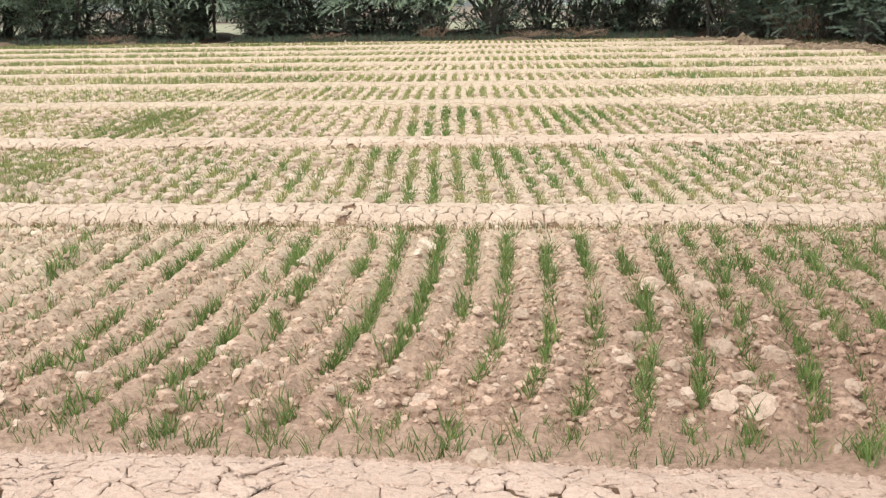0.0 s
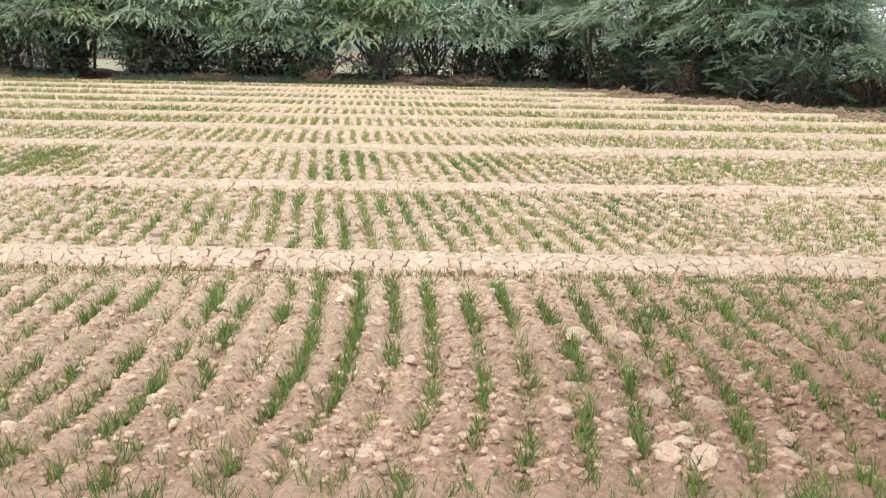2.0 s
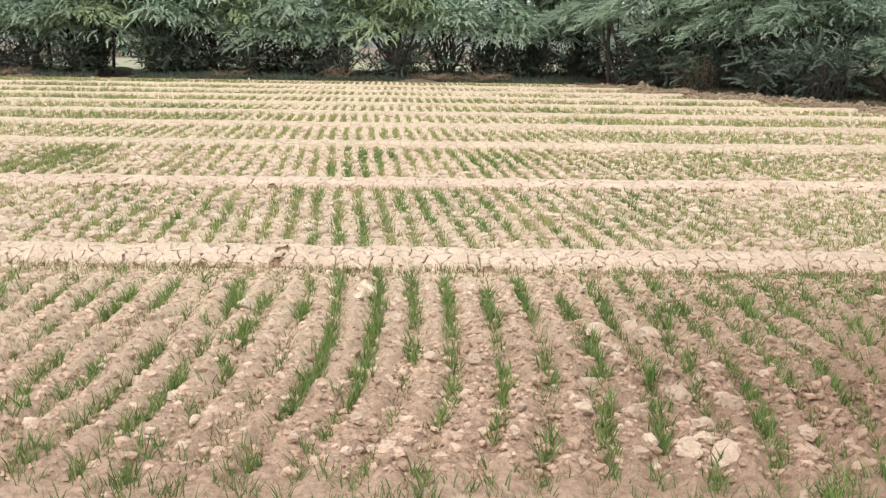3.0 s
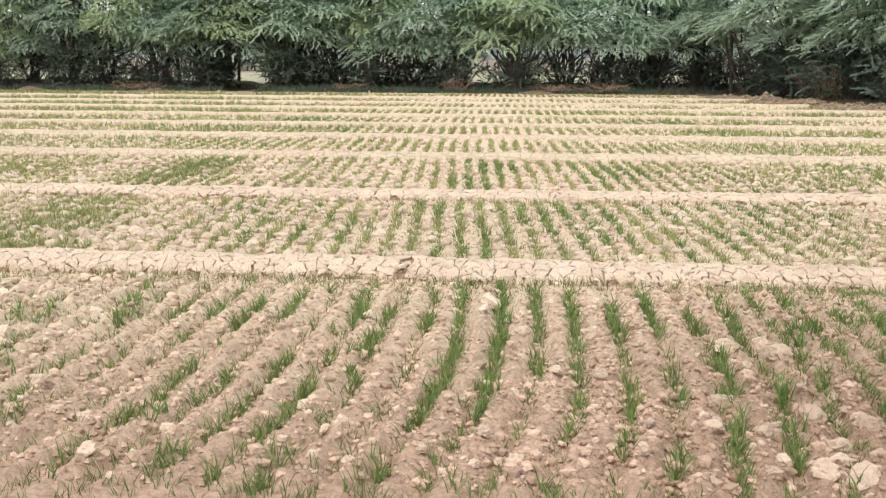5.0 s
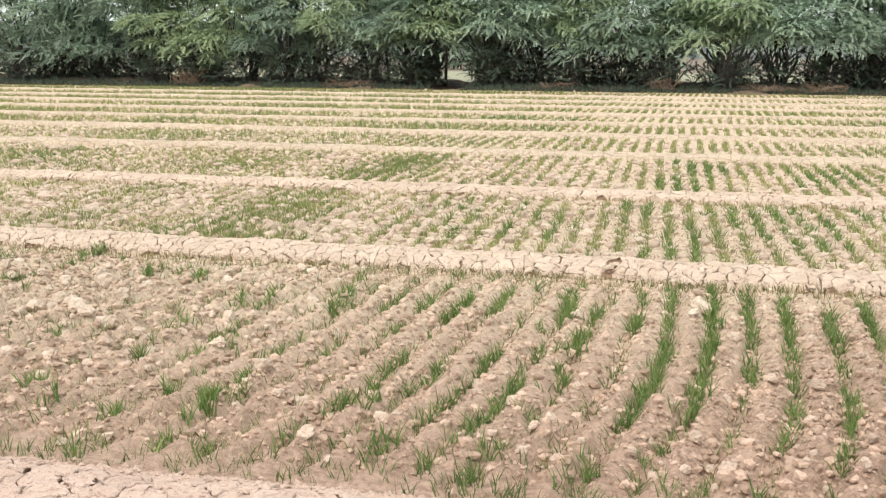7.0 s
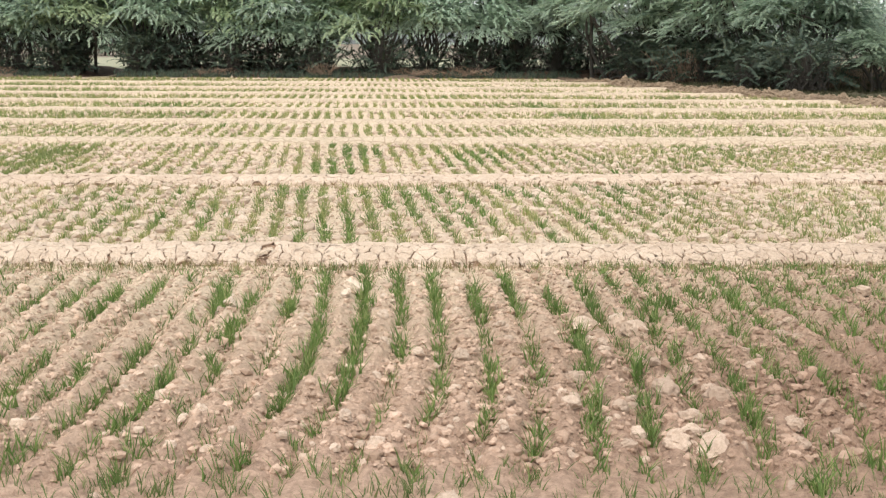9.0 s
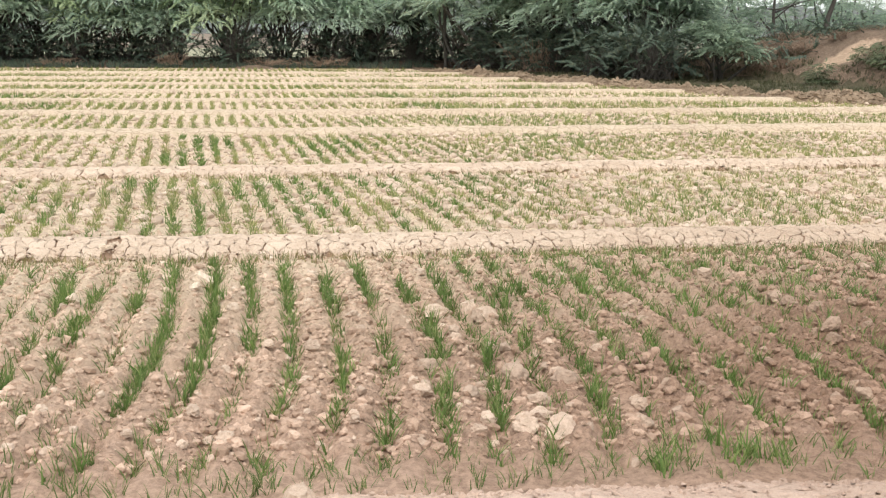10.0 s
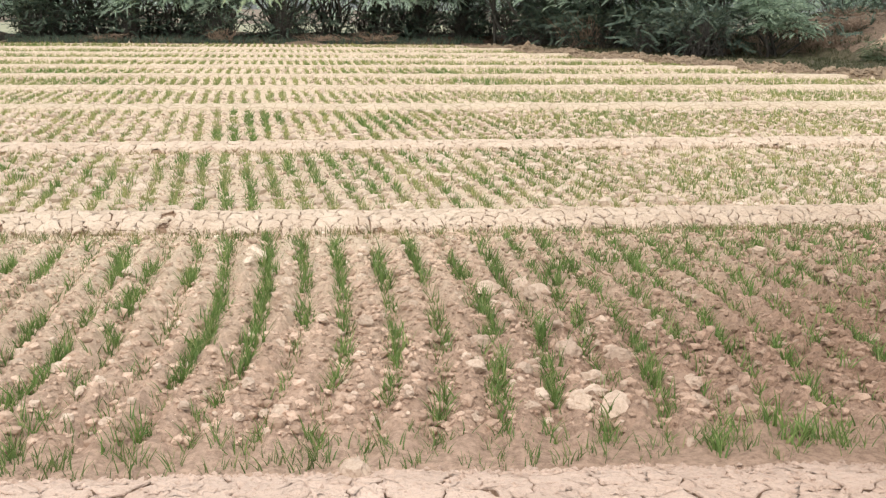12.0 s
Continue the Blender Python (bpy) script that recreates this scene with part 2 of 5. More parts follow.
def turns(az, tilt=None, roll=None):
    """Rotation matrices: roll about x, then tilt about y, then az about z."""
    az = np.asarray(az, float)
    tilt = np.zeros_like(az) if tilt is None else tilt
    roll = np.zeros_like(az) if roll is None else roll
    ca, sa, ct, st, cr, sr = np.cos(az), np.sin(az), np.cos(tilt), np.sin(tilt), np.cos(roll), np.sin(roll)
    o, i = np.zeros_like(az), np.ones_like(az)
    rz = np.stack([ca, -sa, o, sa, ca, o, o, o, i], -1).reshape(-1, 3, 3)
    ry = np.stack([ct, o, st, o, i, o, -st, o, ct], -1).reshape(-1, 3, 3)
    rx = np.stack([i, o, o, o, cr, -sr, o, sr, cr], -1).reshape(-1, 3, 3)
    return rz @ ry @ rx


def stamp(shapes, place, rot, size):
    """Many turned and scaled copies of a few shapes, joined."""
    place, size = np.asarray(place, float), np.asarray(size, float)
    if size.ndim == 1:
        size = np.repeat(size[:, None], 3, 1)
    pick = rng.integers(0, len(shapes), len(place))
    pieces = []
    for k, (v, f) in enumerate(shapes):
        idx = np.nonzero(pick == k)[0]
        if not len(idx):
            continue
        p = np.einsum("nij,nvj->nvi", rot[idx], v[None] * size[idx][:, None, :]) + place[idx][:, None, :]
        ff = f[None] + (np.arange(len(idx)) * len(v))[:, None, None]
        pieces.append((p.reshape(-1, 3), ff.reshape(-1, f.shape[1])))
    return join(pieces)


def part(name, me, parent, label=""):
    ob = new(name, me)
    ob.parent = parent
    return tagged(ob, label)


def tube(points, radii, sides=6):
    """A bent, tapered tube as quads."""
    points, v, f = np.asarray(points, float), [], []
    for i, (p, r) in enumerate(zip(points, radii)):
        along = points[min(i + 1, len(points) - 1)] - points[max(i - 1, 0)]
        along = along / (np.linalg.norm(along) + 1e-9)
        side = np.cross(along, (0.31, 0.92, 0.2))
        side /= np.linalg.norm(side) + 1e-9
        up = np.cross(side, along)
        for k in range(sides):
            a = 2 * math.pi * k / sides
            v.append(p + r * (math.cos(a) * side + math.sin(a) * up))
    for i in range(len(points) - 1):
        for k in range(sides):
            a, b = i * sides + k, i * sides + (k + 1) % sides
            f.append((a, b, b + sides, a + sides))
    return np.array(v), np.array(f)


# ---- the plan of the field ----
# far edge of each plot, where the mud bund begins, and how the bund drifts sideways
BUNDS = ((3.21, 0.0, -0.06), (7.93, -0.02, -0.02), (12.03, 0.0, 0.03), (16.45, 0.0, 0.03), (20.0, 0.0, 0.02), (23.05, 0.0, 0.02),
         (26.2, 0.0, 0.01), (29.3, 0.0, 0.0), (32.3, 0.0, 0.0), (35.7, 0.0, 0.0))
FIELD_END = 40.0
RIDGE = ((5.6, 39.7), (6.3, 37.0), (7.2, 33.8), (8.3, 30.7), (9.4, 28.7), (10.2, 26.7), (10.9, 25.2), (11.4, 23.7), (12.3, 22.5), (14.0, 21.7), (17.0, 21.3), (22.0, 21.0), (40.0, 20.6))


def ridge_x(y):
    ys, xs = [p[1] for p in RIDGE][::-1], [p[0] for p in RIDGE][::-1]
    return np.interp(y, ys, xs)


def ridge_at(u, s):
    """The place u metres along the ridge and s metres behind it."""
    line = np.array(RIDGE)
    run = np.concatenate([[0], np.cumsum(np.hypot(*np.diff(line, axis=0).T))])
    x, y = np.interp(u, run, line[:, 0]), np.interp(u, run, line[:, 1])
    du = 1.2
    dx = np.interp(u + du, run, line[:, 0]) - np.interp(u - du, run, line[:, 0])
    dy = np.interp(u + du, run, line[:, 1]) - np.interp(u - du, run, line[:, 1])
    norm = np.hypot(dx, dy) + 1e-9
    return x - dy / norm * s, y + dx / norm * s


def bund_line(k, x):
    """Where bund k begins at x, seen from the near side."""
    y0, left, right = BUNDS[k]
    return y0 + np.where(x < 0, left * x, right * x) + (0.05 if k == 0 else 0.1) * fbm(x * 0.9, k * 7.7 + x * 0, 3, 40 + k) + 0.05 * fbm(x * 7, k * 3.3 + x * 0, 3, 44 + k)


def bund_width(k):
    return (0.74, 0.54)[k] if k < 2 else 0.5


def bund_height(k, x, v):
    """Height over the plot at x, v from 0 (near foot) to 1 (far foot)."""
    lump = 0.03 * fbm(x * 2.2, v * 2 + 3 * k, 3, 70 + k) + (0.008 if k == 0 else 0.024) * fbm(x * 9, v * 5 + k, 3, 90 + k)
    hole = 0.04 * np.exp(-(((x + 0.62) / 0.06) ** 2 + ((v - 0.26) / 0.12) ** 2)) if k == 1 else 0.0
    return ((0.1 if k == 1 else 0.078) + lump) * np.clip(np.sin(np.pi * np.clip(v, 0, 1)), 0, 1) ** (0.8 if k == 1 else 0.55) - hole


def row_bend(x, y):
    """How the drilled rows of the nearest plot bend towards the bund."""
    k = np.clip(0.05 + 0.042 * (x + 0.2), -0.03, 0.05)
    left = np.clip((-0.2 - x) / 0.5, 0, 1)
    return -(1 - left) * k * np.clip(6.3 - y, 0, None) ** 2 - left * 0.1 * np.clip(5.5 - y, 0, None) ** 2


def row_number(x):
    """Which drilled row of the nearest plot lies at x, the rows a little closer on one side."""
    return (x - 0.07) / np.where(x < 0.07, 0.2087, 0.2165)


def lumps(x, y, cell, share, seed):
    """Half-sunk crumbs of soil of about one cell's size: how far they stand up."""
    wx, wy = x + 0.3 * cell * fbm(x * 1.4 / cell, y * 1.4 / cell, 2, seed + 7), y + 0.3 * cell * fbm(x * 1.4 / cell, y * 1.4 / cell, 2, seed + 9)
    ix, iy = np.floor(wx / cell), np.floor(wy / cell)
    high = np.zeros_like(wx)
    for dx in (-1, 0, 1):
        for dy in (-1, 0, 1):
            cx, cy = ix + dx, iy + dy
            there = lattice(cx, cy, seed) < share
            r = cell * (0.28 + 0.38 * lattice(cx, cy, seed + 1))
            px, py = (cx + lattice(cx, cy, seed + 2)) * cell, (cy + lattice(cx, cy, seed + 3)) * cell
            q = np.clip(1 - np.hypot(wx - px, (wy - py) * 1.15) / r, 0, 1)
            high = np.maximum(high, there * r * np.minimum(q * 1.5, 0.62))
    return high


def plot_height(x, y):
    """The soil's relief without loose clods."""
    x, y = np.asarray(x, float), np.asarray(y, float)
    rough = 0.014 * fbm(x * 4.5, y * 4.5, 3, 3) + 0.03 * (0.22 - np.abs(fbm(x * 9, y * 9, 3, 9))) + 0.012 * fbm(x * 24, y * 24, 2, 15) - 0.006
    comb = -0.027 * np.cos(2 * np.pi * row_number(x - row_bend(x, y)))
    near = (y > 4.0) & (y < 8.0)
    tilth = np.clip((y - 4.15) / 0.25, 0, 1) * np.clip((7.85 - y) / 0.35, 0, 1) * (0.45 + 0.8 * value_noise(x * 1.9, y * 1.9, 23))
    calm = 1 - 0.45 * np.exp(-((x + 1.1) / 1.3) ** 2)
    clods = 1.15 * calm * tilth * (lumps(x, y, 0.085, 0.55, 101) + lumps(x, y, 0.045, 0.7, 111)) if near.any() else 0.0
    return rough + np.where(near, comb * np.clip((y - 4.0) / 0.35, 0.15, 1) * np.clip((7.85 - y) / 0.4, 0.1, 1) + clods, 0.006 * np.cos(2 * np.pi * x / 0.198)) - 0.004


# ---- ground ----
def spaced(*stretches):
    """Grid lines: (from, to, step) end to end."""
    out = []
    for a, b, s in stretches:
        out.extend(np.arange(a, b - 1e-6, s))
    out.append(stretches[-1][1])
    return np.array(out)


def grid(xs, ys):
    gx, gy = np.meshgrid(xs, ys)
    n, m = len(xs), len(ys)
    i = (np.arange(m - 1)[:, None] * n + np.arange(n - 1)[None]).ravel()
    return gx.ravel(), gy.ravel(), np.stack([i, i + 1, i + 1 + n, i + n], -1)


def build_ground():
    xs = spaced((-700, -60, 40), (-60, -14, 1.0), (-14, -5, 0.14), (-5, -3.6, 0.03), (-3.6, 3.8, 0.016), (3.8, 5, 0.03), (5, 14, 0.14), (14, 60, 1.0), (60, 700, 40))
    ys = spaced((-60, -4, 4), (-4, 3.6, 0.2), (3.6, 4.1, 0.04), (4.1, 6.6, 0.0155), (6.6, 8.3, 0.024), (8.3, 17, 0.1), (17, 41, 0.4), (41, 80, 1.5), (80, 900, 40))
    x, y, f = grid(xs, ys)
    z = plot_height(x, y)
    fine = (np.abs(x) < 15) & (y > -4) & (y < 41)
    z = np.where(fine, z, 0.3 * fbm(x * 0.02, y * 0.02, 2, 5) * (np.abs(y) > 60) - 0.02 - 0.25 * (y > 48))
    z = np.where(y < 3.3, 0.3 * z, z)
    ob = new("ground", mesh_np("ground", np.stack([x, y, z], -1), f, SOIL, True))
    tagged(ob, "light brown silty field soil with drilled furrows", "ground", kind="structure")


build_ground()


# ---- mud bunds ----
def bund_base(k, x0, x1, step, material):
    xs, vs = np.arange(x0, x1, step), np.linspace(0, 1, 15 if k < 4 else 9)
    x, v, f = grid(xs, vs)
    y = bund_line(k, x) + v * bund_width(k)
    z = bund_height(k, x, v) + ((0.007 if k == 0 else 0.018) * fbm(x * 14, v * bund_width(k) * 14, 3, 55) - (0.024 if k == 0 else 0.014) if k < 3 else 0.0) - np.where((v == 0) | (v == 1), 0.03, 0)
    return mesh_np("core", np.stack([x, y, z], -1), f, material, True)


def plate_cells(k, x0, x1, size):
    """Cracked plates over a bund, as polygons in (x, v): cells round jittered seeds, their shared edges pulled apart."""
    w = bund_width(k)
    seeds = []
    for cx in np.arange(x0 - size, x1 + size, size):
        for cv in np.arange(-size, w + size, size):
            seeds.append((cx + rng.uniform(-0.46, 0.46) * size, cv + rng.uniform(-0.46, 0.46) * size))
    if k == 1:
        # a small broken hole
        seeds = [q for q in seeds if math.hypot(q[0] + 0.62, q[1] - 0.13) > 0.1]
        seeds += [(-0.62 + 0.075 * math.cos(a) * (a > 0), 0.13 + 0.06 * math.sin(a) * (a > 0)) for a in (0, 0.4, 1.5, 2.5, 3.6, 4.5, 5.6)]
    seeds = np.array(seeds)
    for n, (sx, sv) in enumerate(seeds):
        if not (x0 < sx < x1 and -size < sv < w + size):
            continue
        d = np.hypot(seeds[:, 0] - sx, seeds[:, 1] - sv)
        cell = [(sx - size, sv - size), (sx + size, sv - size), (sx + size, sv + size), (sx - size, sv + size)]
        for m in np.argsort(d)[1:14]:
            ox, ov = seeds[m]
            pair = lattice(min(n, m), max(n, m), 3)
            gap = (0.0007, 0.0011, 0.001)[k] + (0.013, 0.006, 0.007)[k] * max(0.0, pair - (0.42, 0.35, 0.35)[k]) ** 1.25
            nx, nv = (ox - sx) / d[m], (ov - sv) / d[m]
            limit = d[m] / 2 - gap
            cut = []
            for (ax, av), (bx, bv) in zip(cell, cell[1:] + cell[:1]):
                da, db = (ax - sx) * nx + (av - sv) * nv - limit, (bx - sx) * nx + (bv - sv) * nv - limit
                if da <= 0:
                    cut.append((ax, av))
                if da * db < 0:
                    s = da / (da - db)
                    cut.append((ax + s * (bx - ax), av + s * (bv - av)))
            cell = cut
            if len(cell) < 3:
                break
        for wall, sign in ((0.0, 1), (w, -1)):
            cut = []
            for (ax, av), (bx, bv) in zip(cell, cell[1:] + cell[:1]):
                da, db = sign * (wall - av), sign * (wall - bv)
                if da <= 0:
                    cut.append((ax, av))
                if da * db < 0:
                    cut.append((ax + (bx - ax) * da / (da - db), wall))
            cell = cut
        if k == 1 and math.hypot(sx + 0.62, sv - 0.13) < 0.066:
            continue
        if len(cell) >= 3 and max(p[1] for p in cell) - min(p[1] for p in cell) > 0.02:
            yield (sx, sv), cell


def plate_mesh(k, centre, cell):
    """One plate: a lumpy top with a rounded rim that drops into the cracks."""
    w = bund_width(k)
    rim = []
    for (ax, av), (bx, bv) in zip(cell, cell[1:] + cell[:1]):
        parts = max(1, round(math.hypot(bx - ax, bv - av) / (0.02 if k == 0 else 0.028)))
        rim += [(ax + (bx - ax) * s / parts, av + (bv - av) * s / parts) for s in range(parts)]
    rim = np.array(rim)
    # uneven crack lines, the same on both sides of a crack
    wob = np.stack([fbm(rim[:, 0] * 13, rim[:, 1] * 13, 3, 21), fbm(rim[:, 0] * 13, rim[:, 1] * 13, 3, 31)], -1) * 0.1
    wob += np.stack([fbm(rim[:, 0] * 38, rim[:, 1] * 38, 2, 22), fbm(rim[:, 0] * 38, rim[:, 1] * 38, 2, 32)], -1) * 0.035
    rim = rim + wob
    c = rim.mean(0)
    n = len(rim)
    rings = [(1.0, -0.03 if k == 0 else -0.016), (0.994, -0.006), (0.97, -0.0008)] + [(q, 0.001) for q in ((0.87, 0.74, 0.6, 0.46, 0.32, 0.16) if k == 0 else (0.8, 0.45))]
    pts, drop = [], []
    for s, dz in rings:
        pts.append(c + (rim - c) * s)
        drop.append(np.full(n, dz))
    pts, drop = np.concatenate(pts + [c[None]]), np.concatenate(drop + [np.array([0.002])])
    v = np.clip(pts[:, 1] / w, -0.06, 1.06)
    x = pts[:, 0]
    z = bund_height(k, x, v) + drop + (0.007 if k == 0 else 0.018) * fbm(x * 14, v * w * 14, 3, 55) + (0.016 if k == 0 else 0.007) * fbm(x * 33, v * w * 33, 2, 57) + lattice(c[0] * 50, c[1] * 50, 5) * 0.003
    # the feet run down into the soil
    z -= np.where((pts[:, 1] < 0.014) | (pts[:, 1] > w - 0.014), 0.025, 0.0)
    verts = np.stack([x, bund_line(k, x) + v * w, z], -1)
    f = []
    for r in range(len(rings) - 1):
        for i in range(n):
            j = (i + 1) % n
            f.append((r * n + i, r * n + j, (r + 1) * n + j, (r + 1) * n + i))
    tip = len(rings) * n
    for i in range(0, n):
        f.append((tip - n + i, tip - n + (i + 1) % n, tip, tip))
    return verts, f


def plate_object(name, pieces, parent, material, label=""):
    me = bpy.data.meshes.new(name)
    vs, fs, at = [], [], 0
    for v, f in pieces:
        vs += [tuple(p) for p in v]
        fs += [tuple(i + at for i in (q[:3] if q[2] == q[3] else q)) for q in f]
        at += len(v)
    me.from_pydata(vs, [], fs)
    me.polygons.foreach_set("use_smooth", np.ones(len(me.polygons), dtype=bool))
    me.materials.append(material)
    # the sides of the cracks are browner soil, their shadow darkened into the colour
    me.materials.append(CRACK)
    deep = np.array([q[2] != q[3] and max(q) < 2 * (f[-1][0] + 1 - f[-1][1]) for v, f in pieces for q in f], dtype=np.int32)
    me.polygons.foreach_set("material_index", deep)
    return part(name, me, parent, label)


def build_bund(k):
    base = new("mud_bund")
    tagged(base, "low pale bund of dried cracked mud between wheat plots", "mud bund", "mud bunds across the field", "structure")
    left, right = -46.0, float(ridge_x(BUNDS[k][0] + 0.25)) + 0.25
    if k > 2:
        part("core", bund_base(k, left, right, 0.09 if k < 5 else 0.16, FAR_MUD), base)
        return
    near_l, near_r, size = ((-3.6, 3.6, 0.15), (-6.9, 6.3, 0.088), (-9.4, 8.4, 0.12))[k]
    part("core", bund_base(k, near_l + 0.1, near_r - 0.1, 0.04, CRACK), base)
    part("end_stretch", bund_base(k, left, near_l + 0.15, 0.1, NEAR_MUD if k == 0 else FAR_MUD), base)
    part("end_stretch", bund_base(k, near_r - 0.15, right, 0.1, NEAR_MUD if k == 0 else FAR_MUD), base)
    plates = [(abs(c[0] - 0.3), plate_mesh(k, c, cell)) for c, cell in plate_cells(k, near_l, near_r, size)]
    plates.sort(key=lambda p: p[0])
    for _, p in plates[:290]:
        plate_object("mud_plate", [p], base, MUD if k else NEAR_MUD)
    if plates[290:]:
        tagged(plate_object("outer_plates", [p for _, p in plates[290:]], base, MUD if k else NEAR_MUD), kind="stuff")


for number in range(len(BUNDS)):
    build_bund(number)


# ---- clods ----
def clod_shape(seed, level=2):
    """A broken lump of dry earth, one metre across: a ball chipped flat on many sides, then crumbled."""
    r = random.Random(seed)
    bm = bmesh.new()
    bmesh.ops.create_icosphere(bm, subdivisions=level, radius=0.5)
    off = Vector((seed * 3.7, seed * 1.3, seed * 0.7))
    for v in bm.verts:
        v.co *= 1 + 0.5 * noise.noise(v.co * 2.0 + off)
    for _ in range(9):
        way = Vector((r.gauss(0, 1), r.gauss(0, 1), r.gauss(0.15, 0.7))).normalized()
        reach = r.uniform(0.29, 0.44)
        for v in bm.verts:
            over = v.co.dot(way) - reach
            if over > 0:
                v.co -= way * over * 0.92
    for v in bm.verts:
        v.co *= 1 + 0.16 * noise.noise(v.co * 6.5 + off) + (0.2 * noise.noise(v.co * 14 + off) if level > 2 else 0)
        v.co.z = max(v.co.z * 0.8, -0.2)
    bm.verts.index_update()
    v, f = np.array([v.co[:] for v in bm.verts]), np.array([[v.index for v in f.verts] for f in bm.faces])
    bm.free()
    low, span = v.min(0), np.ptp(v, axis=0)
    return (v - low - span / 2) / span * np.array([1.0, 0.95, 0.72]) + np.array([0, 0, 0.1]), f


CLODS_FINE = [clod_shape(s, 3) for s in range(8)]
CLODS_MID = [clod_shape(s + 20, 2) for s in range(8)]
CLODS_LOW = [clod_shape(s + 40, 1) for s in range(8)]
CLODS_TINY = []
for k in range(10):
    r = np.random.default_rng(400 + k)
    corners = np.array([(1, 0, 0), (0, 1, 0), (-1, 0, 0), (0, -1, 0), (0, 0, 1), (0, 0, -0.6)], float)
    corners = corners * r.uniform(0.4, 0.65, (6, 1)) + r.normal(0, 0.09, (6, 3))
    CLODS_TINY.append((corners, np.array([(0, 1, 4), (1, 2, 4), (2, 3, 4), (3, 0, 4), (1, 0, 5), (2, 1, 5), (3, 2, 5), (0, 3, 5)])))
CLOD_MESHES = [mesh_np("clod", v, f, NEAR_CLOD) for v, f in CLODS_FINE]
clod_count = 0


def clod(x, y, width, lift=0.0):
    """A single clod that stands out, resting half sunk in the soil."""
    global clod_count
    ob = new("earth_clod", CLOD_MESHES[clod_count % 8])
    clod_count += 1
    s = width * 1.05
    ob.matrix_world = pose(x, y, float(plot_height(np.array(x), np.array(y))) + lift + s * 0.13, clod_count * 37 % 24 - 12, clod_count * 53 % 24 - 12, clod_count * 73 % 360) @ Matrix.Diagonal((s * 1.08, s * 0.85, s * 0.8, 1))
    tagged(ob, "large pale dry earth clod lying between wheat rows" if width > 0.09 else "small pale dry earth clod on brown soil", "earth clod", "clods in the nearest plot")


def scatter_clods(name, label, count, box, size, shapes, material, dense=None, seed=0, single=0):
    x0, x1, y0, y1 = box
    x, y = rng.uniform(x0, x1, count), rng.uniform(y0, y1, count)
    keep = (value_noise(x * 1.3, y * 1.3, seed) * 0.7 + value_noise(x * 4, y * 4, seed + 1) * 0.5) > rng.uniform(0.1, 0.9, count)
    if dense is not None:
        keep &= rng.uniform(0, 1, count) < dense(x, y)
    keep &= x < ridge_x(y) - 0.3
    x, y = x[keep], y[keep]
    n = len(x)
    s = size[0] + (size[1] - size[0]) * rng.power(0.45, n) ** 1.6
    if single:
        order = np.argsort(-s)
        for i in order[:single]:
            clod(float(x[i]), float(y[i]), float(s[i]))
        x, y, s = x[order[single:]], y[order[single:]], s[order[single:]]
        n = len(x)
    z = plot_height(x, y) + (0.2 if shapes is CLODS_TINY else 0.04) * s
    v, f = stamp(shapes, np.stack([x, y, z], -1), turns(rng.uniform(0, 6.28, n), rng.uniform(-0.3, 0.3, n)),
                 np.stack([s, s * rng.uniform(0.7, 1, n), s * rng.uniform(0.6, 1, n)], -1))
    tagged(new(name, mesh_np(name, v, f, material)), label, "soil clods", kind="stuff")


# ---- wheat ----
def tuft_shape(seed, blades, tall, wide, segs=3):
    """A tuft of bent blades, each a tapering folded strip."""
    r = np.random.default_rng(seed)
    pieces = []
    for _ in range(blades):
        az, lean = r.uniform(0, 6.283), r.uniform(0.04, 0.48)
        length, w = tall * r.uniform(0.55, 1.1), wide * r.uniform(0.7, 1.2)
        bend = r.uniform(0.08, 0.6)
        base = np.array([r.normal(0, 0.012), r.normal(0, 0.018), -0.01])
        d, side = np.array([math.cos(az), math.sin(az), 0]), np.array([-math.sin(az), math.cos(az), 0])
        turn = r.uniform(0, 3.14)
        side = side * math.cos(turn) + d * math.sin(turn)
        v = []
        for i in range(segs + 1):
            s = i / segs
            c = base + d * length * (math.sin(lean) * s + 0.5 * bend * s * s) + np.array([0, 0, length * (math.cos(lean) * s - 0.45 * bend * s**2.4)])
            half = w * 0.5 * (1 - s**1.8) + 0.0003
            v += [c - side * half, c + side * half]
        f = [(2 * i, 2 * i + 1, 2 * i + 3, 2 * i + 2) for i in range(segs)]
        pieces.append((np.array(v), np.array(f)))
    return join(pieces)


TUFT_SHAPES = {1: [tuft_shape(s, 5, 0.088, 0.005) for s in range(8)], 2: [tuft_shape(s + 10, 9, 0.108, 0.0063) for s in range(6)],
               3: [tuft_shape(s + 20, 14, 0.122, 0.0067) for s in range(6)]}
TUFTS = {k: [mesh_np("tuft", *shape, WHEAT_THIN if k == 1 else WHEAT) for shape in TUFT_SHAPES[k]] for k in (1, 2, 3)}
TUFT_WORDS = {1: "thin pale seedling tuft of wheat in dry soil", 2: "green wheat tuft growing in a drilled row",
              3: "dense dark green wheat tuft in a drilled row"}


TUFT_SPOTS = []


